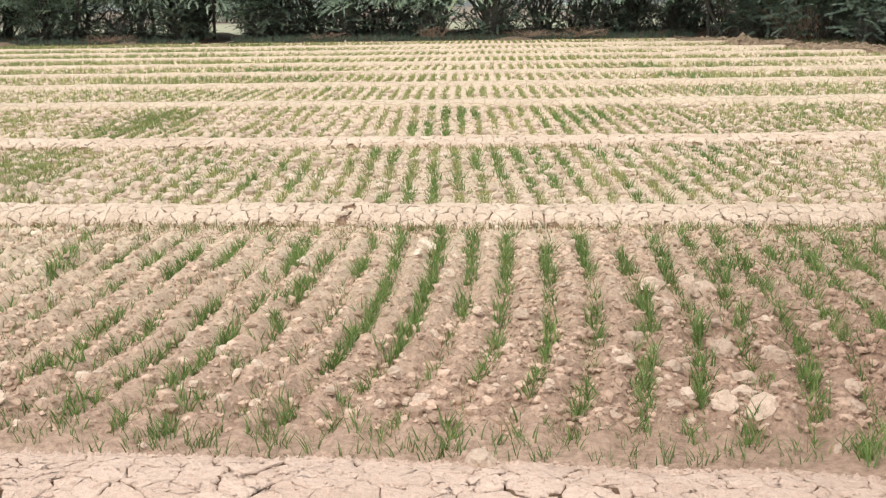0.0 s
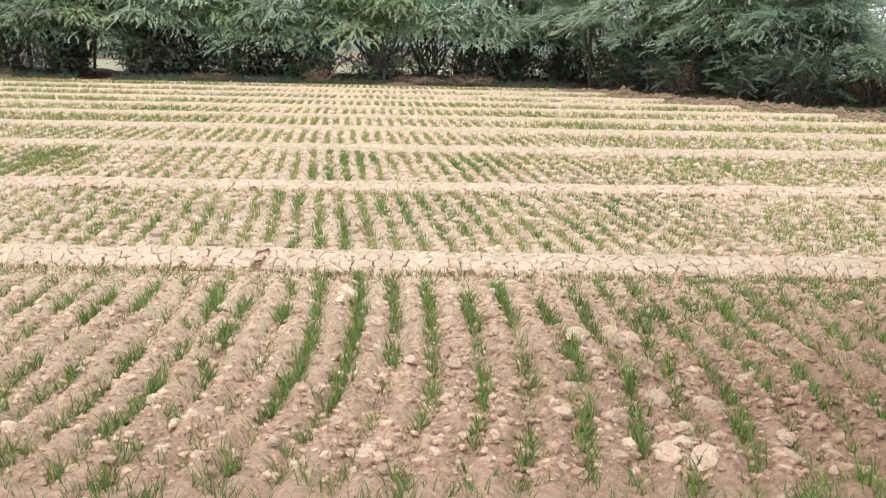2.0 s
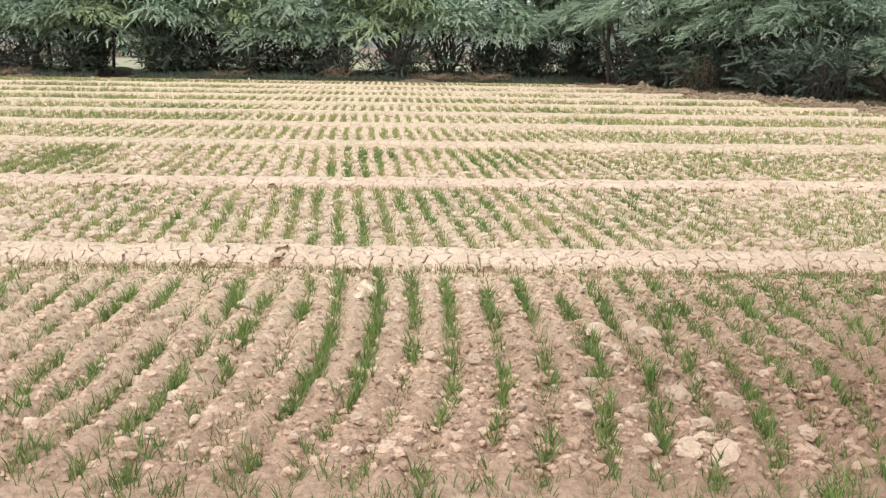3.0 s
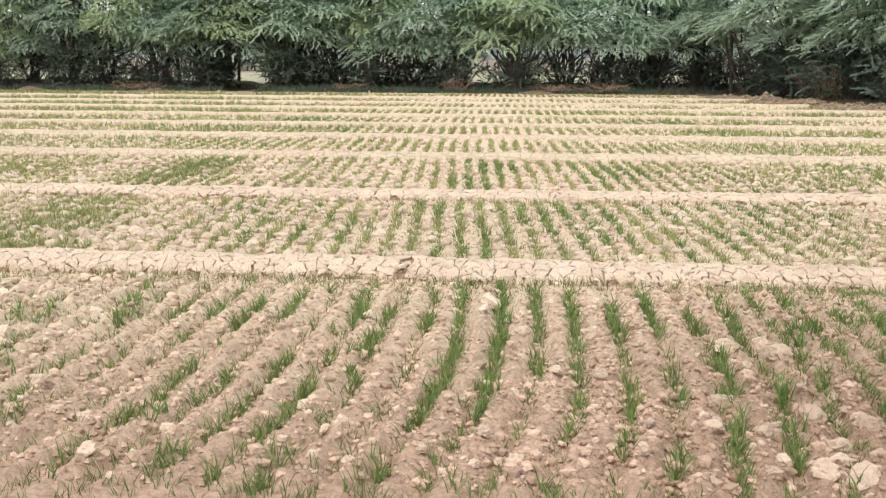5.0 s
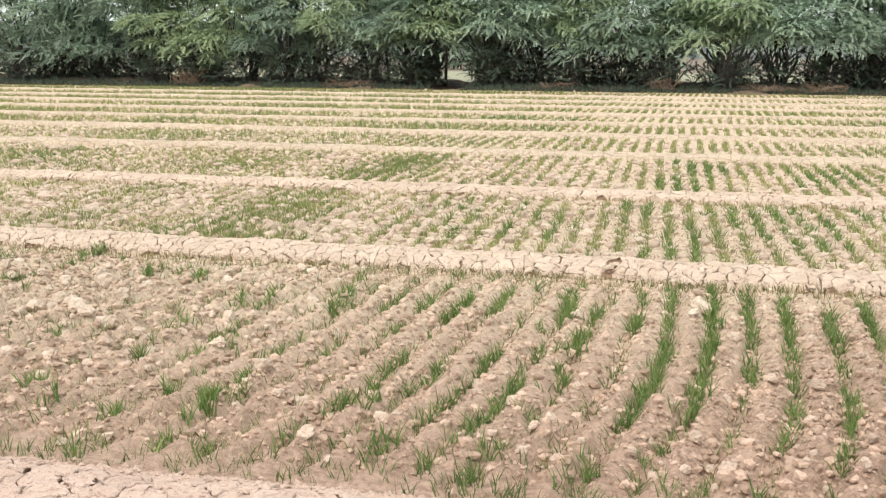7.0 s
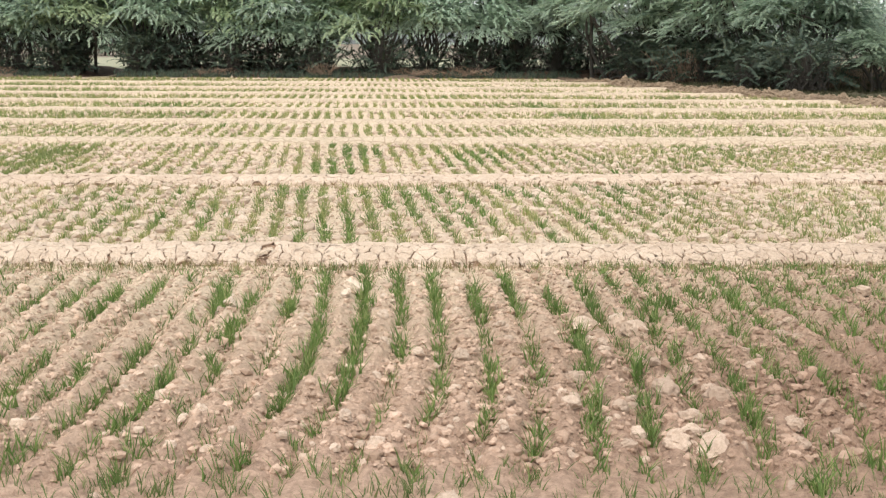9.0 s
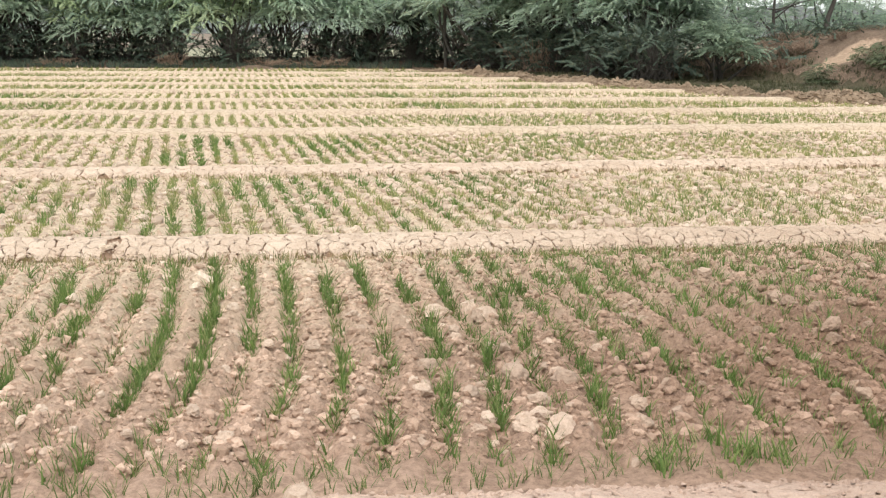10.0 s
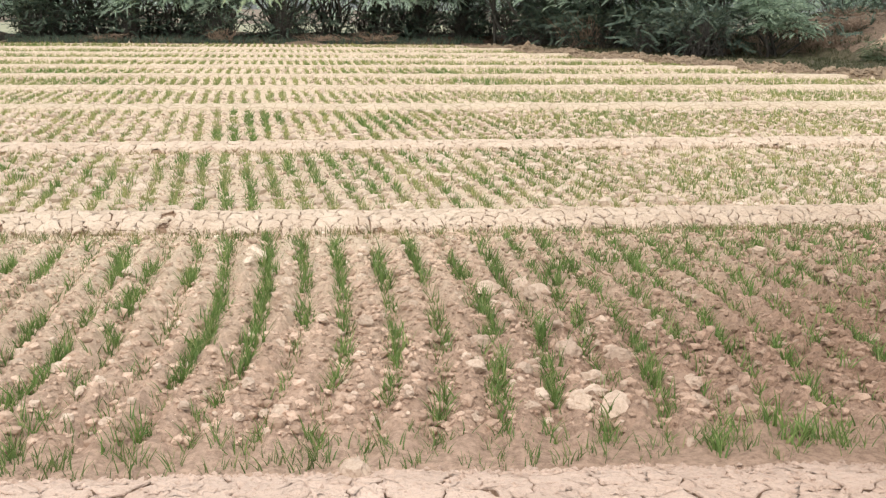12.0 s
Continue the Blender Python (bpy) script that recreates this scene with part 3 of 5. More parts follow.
def wheat_run(x0, y0, x1, y1, strength):
    """Tufts along one stretch of a drilled row."""
    length = math.hypot(x1 - x0, y1 - y0)
    count = max(1, round(length / (0.04 if strength > 1.6 else 0.06)))
    for i in range(count):
        s = (i + 0.5) / count
        level = 1 if strength < 1.4 else 2 if strength + random.uniform(-0.35, 0.35) < 2.5 else 3
        TUFT_SPOTS.append((x0 + (x1 - x0) * s + random.gauss(0, 0.014), y0 + (y1 - y0) * s + random.gauss(0, 0.018), level))


def thin_rows():
    """Weak seedlings that carry the drilled rows on between the strong stretches, and the fringes by the bunds."""
    for i in range(-28, 24):
        x0 = 0.07 + (0.2087 if i < 0 else 0.2165) * i
        y = 4.12
        while y < 7.85:
            y += random.uniform(0.035, 0.1)
            x = x0 + float(row_bend(np.array(x0), np.array(y))) + random.gauss(0, 0.02)
            side = 0.45 if x0 > 1.3 else 0.15 if x0 < -0.9 else 0.05
            if random.random() < 0.6 + side + 0.9 * (float(value_noise(np.array(i * 3.3), np.array(y * 1.3), 17)) - (0.25 if x0 > -0.9 else 0.0)):
                TUFT_SPOTS.append((x, y, 1 if random.random() < (0.8 - 0.9 * side if x0 > -0.9 else 0.88) else 2))
    for i in range(450):
        TUFT_SPOTS.append((random.uniform(1.4, 4.9), random.uniform(5.0, 7.9), 1))
    for i in range(380):
        TUFT_SPOTS.append((random.uniform(1.7, 4.6), random.uniform(6.1, 7.8), 2 if random.random() < 0.6 else 1))
    for i in range(330):
        TUFT_SPOTS.append((random.uniform(-3.2, 3.6), 3.98 + abs(random.gauss(0, 0.16)), 1))
    for i in range(130):
        TUFT_SPOTS.append((random.uniform(-5.4, 5.4), 7.93 - abs(random.gauss(0, 0.17)), 1))


def plant_tufts():
    """The tufts nearest to the field's near bund stand singly; the rest is joined."""
    spots = sorted(TUFT_SPOTS, key=lambda p: (p[2] == 1, math.hypot(p[0] - 0.3, p[1])))
    for x, y, level in spots[:290]:
        ob = new("wheat_tuft", random.choice(TUFTS[level]))
        k = random.uniform(0.8, 1.15)
        ob.matrix_world = pose(x, y, float(plot_height(np.array(x), np.array(y))) - 0.004, random.uniform(-8, 8), random.uniform(-8, 8), random.uniform(0, 360)) @ Matrix.Diagonal((k, k, k * random.uniform(0.85, 1.15), 1))
        tagged(ob, TUFT_WORDS[level], "wheat", "wheat tufts in the nearest plot")
    for level, mat in ((1, WHEAT_THIN), (2, WHEAT), (3, WHEAT)):
        rest = np.array([(x, y) for x, y, l in spots[290:] if l == level])
        n = len(rest)
        z = plot_height(rest[:, 0], rest[:, 1]) - 0.004
        v, f = stamp(TUFT_SHAPES[level], np.stack([rest[:, 0], rest[:, 1], z], -1), turns(rng.uniform(0, 6.28, n), rng.uniform(-0.14, 0.14, n), rng.uniform(-0.14, 0.14, n)), rng.uniform(0.75, 1.2, n))
        tagged(new("wheat_rows", mesh_np("wheat_rows", v, f, mat)), TUFT_WORDS[level].replace("tuft", "tufts"), "wheat", kind="stuff")


def scatter_wheat(name, label, box, pitch, step, slope, strength, blades, tall, wide, segs, jitter, seed):
    """The rows of a farther plot, thick and thin by patches; joined, as nobody could count them."""
    x0, x1, y0, y1 = box
    xs, ys = np.meshgrid(np.arange(x0, x1, pitch), np.arange(y0, y1, step))
    xs, ys = xs.ravel(), ys.ravel()
    x = xs + slope * (ys - y0) + rng.normal(0, jitter, len(xs)) * (1 + np.clip(xs - 2.4, 0, 2) + np.clip(-xs - 4.5, 0, 2))
    y = ys + rng.uniform(-0.5, 0.5, len(xs)) * step
    row = np.floor(xs / pitch + 0.5)
    patch = 0.5 * value_noise(row * 0.37, ys * 0.6, seed) + 0.4 * value_noise(row * 7.3, ys * 1.7, seed + 4) + 0.45 * value_noise(x * 0.5, y * 0.6, seed + 8)
    force = patch + strength(x, y)
    keep = force > rng.uniform(0.22, 0.8, len(xs))
    edge = np.minimum(y - y0, y1 - y)
    keep &= (x < ridge_x(y) - 0.3) & (rng.uniform(0, 0.25, len(xs)) < edge)
    x, y, force = x[keep], y[keep], np.clip(force[keep], 0.3, 1.2)
    shapes = [tuft_shape(100 + seed * 10 + s, blades, tall, wide, segs) for s in range(6)]
    size = (0.6 + 0.5 * force) * rng.uniform(0.8, 1.2, len(x))
    thick = (force > (1.0 if seed < 3 else 1.1)) & (np.abs(x) < 0.22 * y)
    green = force > rng.uniform(0.7, 1.15, len(force))
    for pick, mat in ((thick, WHEAT), (green & ~thick, WHEAT_FAR), (~green & ~thick, WHEAT_PALE)):
        n = int(pick.sum())
        if n:
            v, f = stamp(shapes, np.stack([x[pick], y[pick], plot_height(x[pick], y[pick])], -1), turns(rng.uniform(0, 6.28, n)), size[pick])
            tagged(new(name, mesh_np(name, v, f, mat)), label, "wheat", kind="stuff")


def bumps(*spots):
    """A field of strength made of soft spots (x, y, rx, ry, how much)."""
    def strength(x, y):
        total = np.zeros_like(x)
        for cx, cy, rx, ry, much in spots:
            total += much * np.exp(-(((x - cx) / rx) ** 2 + ((y - cy) / ry) ** 2))
        return total
    return strength


FAR_PLOTS = (
    # plot, reach left and right, row pitch, slope of the rows, tufts and their blades, patches
    (1, -8.4, 8.2, 0.194, 0.055, -0.07, 10, 0.09, 0.0068, 2, bumps((0.1, 10, 0.9, 3, 0.2), (0.3, 10, 2.6, 3, 0.12), (1.9, 9.6, 0.5, 0.9, 0.35), (-2.1, 9.4, 0.3, 0.5, 0.2), (-2.3, 10, 0.9, 2, 0.1), (-3.15, 9.8, 0.35, 1.4, -0.3), (-2.7, 9.8, 0.2, 0.4, 0.3), (-2.7, 10.9, 0.25, 0.3, 0.3), (2.9, 10.2, 0.9, 2, 0.16), (4.8, 10, 2.2, 3, 0.27), (-4.05, 10.3, 0.5, 1.4, 0.7), (-3.5, 9.0, 0.4, 0.25, 0.5), (-5.6, 9.3, 0.5, 0.5, 0.3))),
    (2, -12, 11, 0.196, 0.06, -0.06, 9, 0.09, 0.009, 2, bumps((-0.4, 14.5, 0.45, 3, 0.45), (0, 14.5, 5.0, 3, 0.16), (1.3, 14.5, 0.4, 1.2, 0.5), (-4.1, 14.5, 0.45, 1.6, 0.9), (-3.0, 14.5, 0.3, 1.5, -0.25), (-5.0, 14.5, 0.3, 1.2, -0.2), (-6.1, 14.6, 0.5, 1.2, 0.5), (-2.6, 14.6, 0.4, 1.5, 0.15), (-9.4, 14.2, 1.2, 1.4, 0.5), (2.3, 14, 0.4, 1.5, -0.12), (6, 14.4, 2.6, 3, 0.05))),
    (3, -14, 13, 0.198, 0.07, -0.05, 7, 0.09, 0.012, 1, bumps((-4.4, 18.6, 1.6, 1.3, 0.25), (0.5, 18.5, 1.0, 1.5, 0.1), (7, 18.5, 4, 3, 0.18), (-9, 18.5, 3, 3, 0.25), (-1.5, 18, 0.6, 1.5, -0.12))),
    (4, -17, 14, 0.2, 0.085, -0.04, 7, 0.11, 0.015, 1, bumps((-2.9, 21.9, 2.2, 1.0, 0.35), (-12, 22, 4, 1.5, 0.32), (5, 21.5, 3, 1.5, 0.1))),
    (5, -20, 11.6, 0.2, 0.1, -0.03, 6, 0.11, 0.018, 1, bumps((-9, 24.6, 6, 1.5, 0.25), (5, 24.6, 4, 1.5, 0.12))),
    (6, -23, 10.8, 0.2, 0.12, -0.03, 6, 0.12, 0.02, 1, bumps((-12, 27.8, 7, 2, 0.32), (3, 27.8, 3, 2, 0.05))),
    (7, -26, 10, 0.2, 0.14, -0.02, 5, 0.12, 0.023, 1, bumps((-14, 31, 9, 2, 0.32))),
    (8, -28, 8.6, 0.2, 0.16, -0.02, 5, 0.12, 0.026, 1, bumps((-14, 34, 9, 2, 0.34))),
    (9, -31, 6.6, 0.2, 0.18, -0.02, 5, 0.12, 0.028, 1, bumps((-16, 38, 11, 2, 0.32))),
)
for k, left, right, pitch, step, slope, blades, tall, wide, segs, strength in FAR_PLOTS:
    start = BUNDS[k][0] + 0.58
    stop = (BUNDS[k + 1][0] if k + 1 < len(BUNDS) else FIELD_END) - 0.02
    scatter_wheat("wheat_rows", "rows of young green wheat in a pale soil plot", (left, right, start, stop), pitch, step, slope, strength, blades, tall, wide, segs, 0.018, k)
    mid = (start + stop) / 2
    per = (260, 150, 80, 40, 22, 12, 6, 4, 2)[k - 1]
    scatter_clods("dry_clods", "pale dry clods strewn over a wheat plot", int(per * (right - left) * (stop - start)), (left, right, start, stop),
                  (0.03, 0.135 if k < 4 else 0.14), CLODS_LOW if k < 4 else CLODS_TINY, CLOD, lambda x, y: 0.55 + 0.75 * np.clip((np.abs(x + 0.2) - 0.8) / 2.5, 0, 1), 60 + k)

for box, spots, seed in (((-5.4, -3.2, 8.6, 11.9), ((-4.05, 10.3, 0.55, 1.5, 0.75), (-3.5, 9.0, 0.45, 0.3, 0.6)), 11),
                         ((-7.2, -3.2, 12.7, 16.3), ((-4.1, 14.5, 0.5, 1.7, 0.8), (-6.1, 14.6, 0.6, 1.3, 0.55)), 12)):
    spread = bumps(*spots)
    scatter_wheat("wheat_rows", "close green wheat seedlings and weeds between pale clods", box, 0.11, 0.06, -0.06, lambda x, y: spread(x, y) - 0.62, 9, 0.085, 0.0085, 2, 0.04, seed)
scatter_clods("dry_clods", "large pale dry clods heaped in a wheat plot", 700, (-6.5, -2.6, 8.6, 11.9), (0.07, 0.19), CLODS_MID, CLOD, bumps((-3.2, 9.9, 0.35, 1.3, 0.8), (-5.2, 9.7, 0.5, 1.5, 0.4)), 71)
scatter_clods("dry_clods", "large pale dry clods heaped in a wheat plot", 400, (-7.5, -2.4, 12.7, 16.3), (0.08, 0.2), CLODS_LOW, CLOD, bumps((-5.1, 14.4, 0.4, 1.5, 0.7), (-3.0, 14.4, 0.3, 1.5, 0.6)), 72)

# ---- the nearest plot: loose crumbs, clods and tufts ----
scatter_clods("soil_crumbs", "pale crumbs of dry soil between wheat rows", 16000, (-6.8, 7.8, 8.55, 12.0), (0.015, 0.045), CLODS_TINY, CRUMB, None, 15)
scatter_clods("soil_crumbs", "pale crumbs of dry soil between wheat rows", 9000, (-9.5, 10, 12.6, 16.4), (0.02, 0.055), CLODS_TINY, CRUMB, None, 16)


def wedge(x, y):
    """Only where the near plot comes into view."""
    return (np.abs(x - 0.1) < 0.72 * y + 0.3) * 1.0


def bund_lumps(k, x0, x1, count, material):
    """Knobs of mud on a bund's top and crumbs along its broken feet."""
    x = rng.uniform(x0, x1, count)
    v = np.where(rng.uniform(0, 1, count) < 0.45, rng.normal(0.03, 0.05, count), rng.uniform(0.02, 0.98, count))
    v = np.where(rng.uniform(0, 1, count) < (0.75 if k == 0 else 0.2), 1 - v, v)
    big = np.where((v < 0.12) | (v > 0.9), 1.5, 1.0)
    s = rng.uniform(0.01, 0.026, count) * big
    place = np.stack([x, bund_line(k, x) + v * bund_width(k), np.maximum(bund_height(k, x, v), 0.0) + 0.12 * s], -1)
    vv, ff = stamp(CLODS_TINY, place, turns(rng.uniform(0, 6.28, count), rng.uniform(-0.3, 0.3, count)), np.stack([s, s * 0.85, s * 0.55], -1))
    tagged(new("mud_crumbs", mesh_np("mud_crumbs", vv, ff, material)), "crumbs of dried mud lying on a bund", "soil clods", kind="stuff")


bund_lumps(0, -3.4, 3.6, 4200, NEAR_MUD)
bund_lumps(1, -6.3, 6.0, 1700, MUD)
bund_lumps(2, -8.0, 8.0, 1200, MUD)


def stubble(k, x0, x1, count):
    """Dry seedlings and stubble along the near foot of a bund."""
    x = rng.uniform(x0, x1, count)
    y = bund_line(k, x) + 0.03 - np.abs(rng.normal(0, 0.13, count))
    v, f = stamp([tuft_shape(340 + i, 5, 0.075, 0.005, 2) for i in range(6)], np.stack([x, y, plot_height(x, y)], -1), turns(rng.uniform(0, 6.28, count)), rng.uniform(0.6, 1.3, count))
    tagged(new("dry_stubble", mesh_np("dry_stubble", v, f, STUBBLE)), "straw-coloured dry seedlings along the foot of a bund", "stubble", kind="stuff")


stubble(1, -5.6, 5.6, 800)
stubble(2, -7.6, 8.0, 800)


def stony(x, y):
    return wedge(x, y) * (0.25 + 0.6 * np.exp(-((x - 1.3) ** 2 + (y - 5.5) ** 2) / 1.8) + 0.5 * (x < -2.6))


scatter_clods("soil_crumbs", "small brown crumbs of tilled soil", 46000, (-5.4, 5.4, 4.25, 7.9), (0.012, 0.034), CLODS_TINY, CRUMB, wedge, 11)
scatter_clods("soil_lumps", "brown lumps of tilled soil between the rows", 23000, (-5.4, 5.4, 4.3, 7.9), (0.025, 0.065), CLODS_LOW, CRUMB, lambda x, y: wedge(x, y) * (1 - 0.45 * np.exp(-((x + 1.1) / 1.3) ** 2)), 14)
scatter_clods("dry_clods", "pale dry clods strewn between the near wheat rows", 2600, (-5.4, 5.4, 4.3, 7.9), (0.03, 0.065), CLODS_MID, NEAR_CLOD, stony, 12, 190)
scatter_clods("dry_clods", "pale dry clods strewn between the near wheat rows", 330, (-5.6, -2.2, 5.0, 7.85), (0.045, 0.1), CLODS_MID, NEAR_CLOD, wedge, 19, 40)
wheat_run(-4.82, 7.34, -4.86, 7.51, 1.8)
wheat_run(-4.47, 6.77, -4.37, 6.94, 2.0)
wheat_run(-4.39, 7.64, -4.40, 8.06, 2.5)
wheat_run(-4.35, 6.90, -4.32, 7.26, 2.0)
wheat_run(-4.32, 7.32, -4.34, 7.59, 2.0)
wheat_run(-3.58, 7.12, -3.58, 7.40, 2.5)
wheat_run(-3.41, 7.27, -3.46, 7.50, 1.8)
wheat_run(-3.31, 5.62, -3.30, 5.78, 1.5)
wheat_run(-3.28, 6.18, -3.36, 6.58, 1.3)
wheat_run(-3.16, 7.05, -3.29, 7.44, 2.0)
wheat_run(-2.92, 6.20, -2.93, 6.38, 1.8)
wheat_run(-2.86, 5.12, -2.87, 5.29, 1.8)
wheat_run(-2.83, 4.69, -2.84, 4.89, 2.0)
wheat_run(-2.80, 6.39, -2.90, 6.80, 1.3)
wheat_run(-2.73, 5.84, -2.74, 6.07, 1.6)
wheat_run(-2.67, 6.49, -2.72, 6.78, 1.8)
wheat_run(-2.66, 5.33, -2.69, 5.63, 2.0)
wheat_run(-2.60, 4.47, -2.61, 4.60, 2.3)
wheat_run(-2.50, 6.46, -2.51, 6.82, 1.9)
wheat_run(-2.46, 6.00, -2.44, 6.21, 1.7)
wheat_run(-2.39, 5.25, -2.41, 5.42, 1.6)
wheat_run(-2.38, 5.63, -2.45, 5.88, 1.8)
wheat_run(-2.37, 4.53, -2.37, 4.62, 1.5)
wheat_run(-2.35, 5.31, -2.43, 5.64, 1.6)
wheat_run(-2.29, 5.64, -2.30, 5.82, 1.5)
wheat_run(-2.27, 4.44, -2.31, 4.64, 2.0)
wheat_run(-2.21, 4.07, -2.25, 4.24, 1.8)
wheat_run(-2.20, 4.82, -2.24, 5.06, 2.4)
wheat_run(-2.07, 6.48, -2.14, 7.25, 2.4)
wheat_run(-2.03, 7.13, -2.01, 7.33, 1.6)
wheat_run(-2.02, 5.52, -1.99, 5.85, 2.3)
wheat_run(-2.01, 5.11, -2.02, 5.39, 2.2)
wheat_run(-1.97, 4.48, -1.98, 4.61, 1.8)
wheat_run(-1.93, 4.61, -2.02, 4.94, 3.0)
wheat_run(-1.91, 4.81, -1.89, 4.98, 2.4)
wheat_run(-1.91, 4.16, -1.94, 4.33, 2.3)
wheat_run(-1.87, 5.12, -1.83, 5.25, 1.3)
wheat_run(-1.85, 5.95, -1.81, 6.15, 1.3)
wheat_run(-1.81, 5.58, -1.76, 5.76, 1.9)
wheat_run(-1.81, 6.86, -1.81, 7.32, 1.7)
wheat_run(-1.80, 6.64, -1.80, 6.78, 2.0)
wheat_run(-1.75, 4.20, -1.79, 4.37, 2.2)
wheat_run(-1.67, 5.14, -1.57, 5.34, 1.3)
wheat_run(-1.65, 4.72, -1.65, 4.77, 1.8)
wheat_run(-1.65, 5.75, -1.62, 5.99, 1.3)
wheat_run(-1.59, 6.66, -1.58, 7.05, 2.4)
wheat_run(-1.58, 4.15, -1.47, 4.28, 1.3)
wheat_run(-1.57, 6.21, -1.58, 6.42, 2.0)
wheat_run(-1.55, 7.24, -1.58, 7.55, 1.8)
wheat_run(-1.52, 4.44, -1.50, 4.61, 1.5)
wheat_run(-1.45, 4.74, -1.41, 5.04, 2.5)
wheat_run(-1.41, 5.43, -1.42, 5.64, 1.9)
wheat_run(-1.40, 5.67, -1.39, 5.85, 2.0)
wheat_run(-1.39, 5.17, -1.41, 5.36, 1.9)
wheat_run(-1.39, 4.22, -1.34, 4.30, 1.3)
wheat_run(-1.37, 6.52, -1.37, 7.16, 3.0)
wheat_run(-1.34, 4.36, -1.28, 4.57, 1.3)
wheat_run(-1.31, 4.86, -1.26, 5.00, 1.7)
wheat_run(-1.27, 4.66, -1.26, 4.77, 1.3)
wheat_run(-1.23, 4.12, -1.21, 4.22, 1.3)
wheat_run(-1.19, 5.11, -1.19, 5.29, 2.1)
wheat_run(-1.18, 5.74, -1.17, 5.98, 1.2)
wheat_run(-1.16, 5.36, -1.16, 5.67, 1.9)
wheat_run(-1.14, 6.71, -1.19, 7.43, 1.8)
wheat_run(-1.14, 4.35, -1.13, 4.56, 2.5)
wheat_run(-1.11, 4.52, -1.09, 4.61, 1.6)
wheat_run(-1.06, 4.71, -1.04, 4.87, 2.4)
wheat_run(-1.04, 4.86, -1.01, 4.95, 2.3)
wheat_run(-1.02, 5.00, -0.98, 5.18, 2.0)
wheat_run(-0.99, 5.21, -0.98, 5.40, 1.8)
wheat_run(-0.99, 5.56, -0.95, 5.95, 3.0)
wheat_run(-0.92, 4.26, -0.90, 4.36, 2.0)
wheat_run(-0.91, 4.40, -0.89, 4.51, 1.3)
wheat_run(-0.86, 4.50, -0.85, 4.59, 2.2)
wheat_run(-0.85, 4.66, -0.80, 4.82, 1.7)
wheat_run(-0.81, 4.84, -0.78, 5.06, 2.3)
wheat_run(-0.78, 5.10, -0.76, 5.24, 1.6)
wheat_run(-0.77, 5.23, -0.75, 5.53, 2.6)
wheat_run(-0.71, 4.20, -0.71, 4.35, 2.0)
wheat_run(-0.71, 4.42, -0.65, 4.59, 1.8)
wheat_run(-1.05, 7.60, -1.00, 7.42, 1.5)
wheat_run(-0.81, 6.53, -0.81, 6.40, 2.0)
wheat_run(-0.81, 7.60, -0.70, 6.69, 2.0)
wheat_run(-0.80, 5.83, -0.80, 5.72, 1.0)
wheat_run(-0.80, 4.23, -0.71, 4.08, 1.0)
wheat_run(-0.79, 7.26, -0.75, 6.66, 2.0)
wheat_run(-0.77, 6.10, -0.74, 5.78, 2.0)
wheat_run(-0.66, 5.02, -0.57, 4.87, 1.5)
wheat_run(-0.64, 6.16, -0.64, 5.94, 2.0)
wheat_run(-0.62, 7.78, -0.59, 7.51, 1.2)
wheat_run(-0.61, 5.73, -0.55, 5.44, 3.0)
wheat_run(-0.61, 4.13, -0.50, 4.08, 1.0)
wheat_run(-0.60, 5.10, -0.58, 5.02, 1.0)
wheat_run(-0.59, 6.53, -0.59, 5.94, 2.5)
wheat_run(-0.57, 7.10, -0.59, 6.67, 2.0)
wheat_run(-0.51, 4.67, -0.48, 4.60, 1.0)
wheat_run(-0.39, 5.27, -0.35, 5.03, 1.0)
wheat_run(-0.38, 4.33, -0.31, 4.19, 1.2)
wheat_run(-0.38, 7.60, -0.35, 7.26, 2.0)
wheat_run(-0.34, 6.95, -0.32, 6.53, 2.5)
wheat_run(-0.33, 4.48, -0.27, 4.30, 2.0)
wheat_run(-0.33, 5.78, -0.33, 5.68, 1.0)
wheat_run(-0.28, 4.67, -0.26, 4.54, 1.2)
wheat_run(-0.20, 7.68, -0.18, 7.10, 2.0)
wheat_run(-0.18, 7.10, -0.14, 6.41, 2.0)
wheat_run(-0.15, 4.34, -0.10, 4.25, 1.3)
wheat_run(-0.14, 6.41, -0.14, 5.74, 3.0)
wheat_run(-0.14, 5.74, -0.24, 4.92, 3.0)
wheat_run(-0.06, 4.37, 0.02, 4.20, 1.3)
wheat_run(-0.01, 4.89, -0.06, 4.68, 2.0)
wheat_run(0.00, 4.10, 0.02, 4.03, 1.2)
wheat_run(0.04, 5.28, 0.03, 4.96, 2.5)
wheat_run(0.04, 4.30, 0.16, 4.28, 1.2)
wheat_run(0.05, 7.78, 0.10, 6.41, 3.0)
wheat_run(0.07, 5.95, 0.04, 5.28, 2.5)
wheat_run(0.10, 6.41, 0.07, 5.95, 3.0)
wheat_run(0.15, 4.13, 0.17, 4.08, 1.2)
wheat_run(0.23, 5.37, 0.22, 5.16, 1.2)
wheat_run(0.25, 7.68, 0.30, 6.41, 2.0)
wheat_run(0.26, 4.08, 0.36, 4.04, 1.2)
wheat_run(0.27, 5.46, 0.27, 5.37, 1.0)
wheat_run(0.29, 6.06, 0.27, 5.69, 2.5)
wheat_run(0.30, 4.35, 0.34, 4.19, 2.0)
wheat_run(0.40, 4.97, 0.39, 4.79, 2.0)
wheat_run(0.45, 5.37, 0.44, 5.04, 2.0)
wheat_run(0.45, 4.22, 0.55, 4.19, 1.0)
wheat_run(0.47, 7.59, 0.49, 6.41, 2.5)
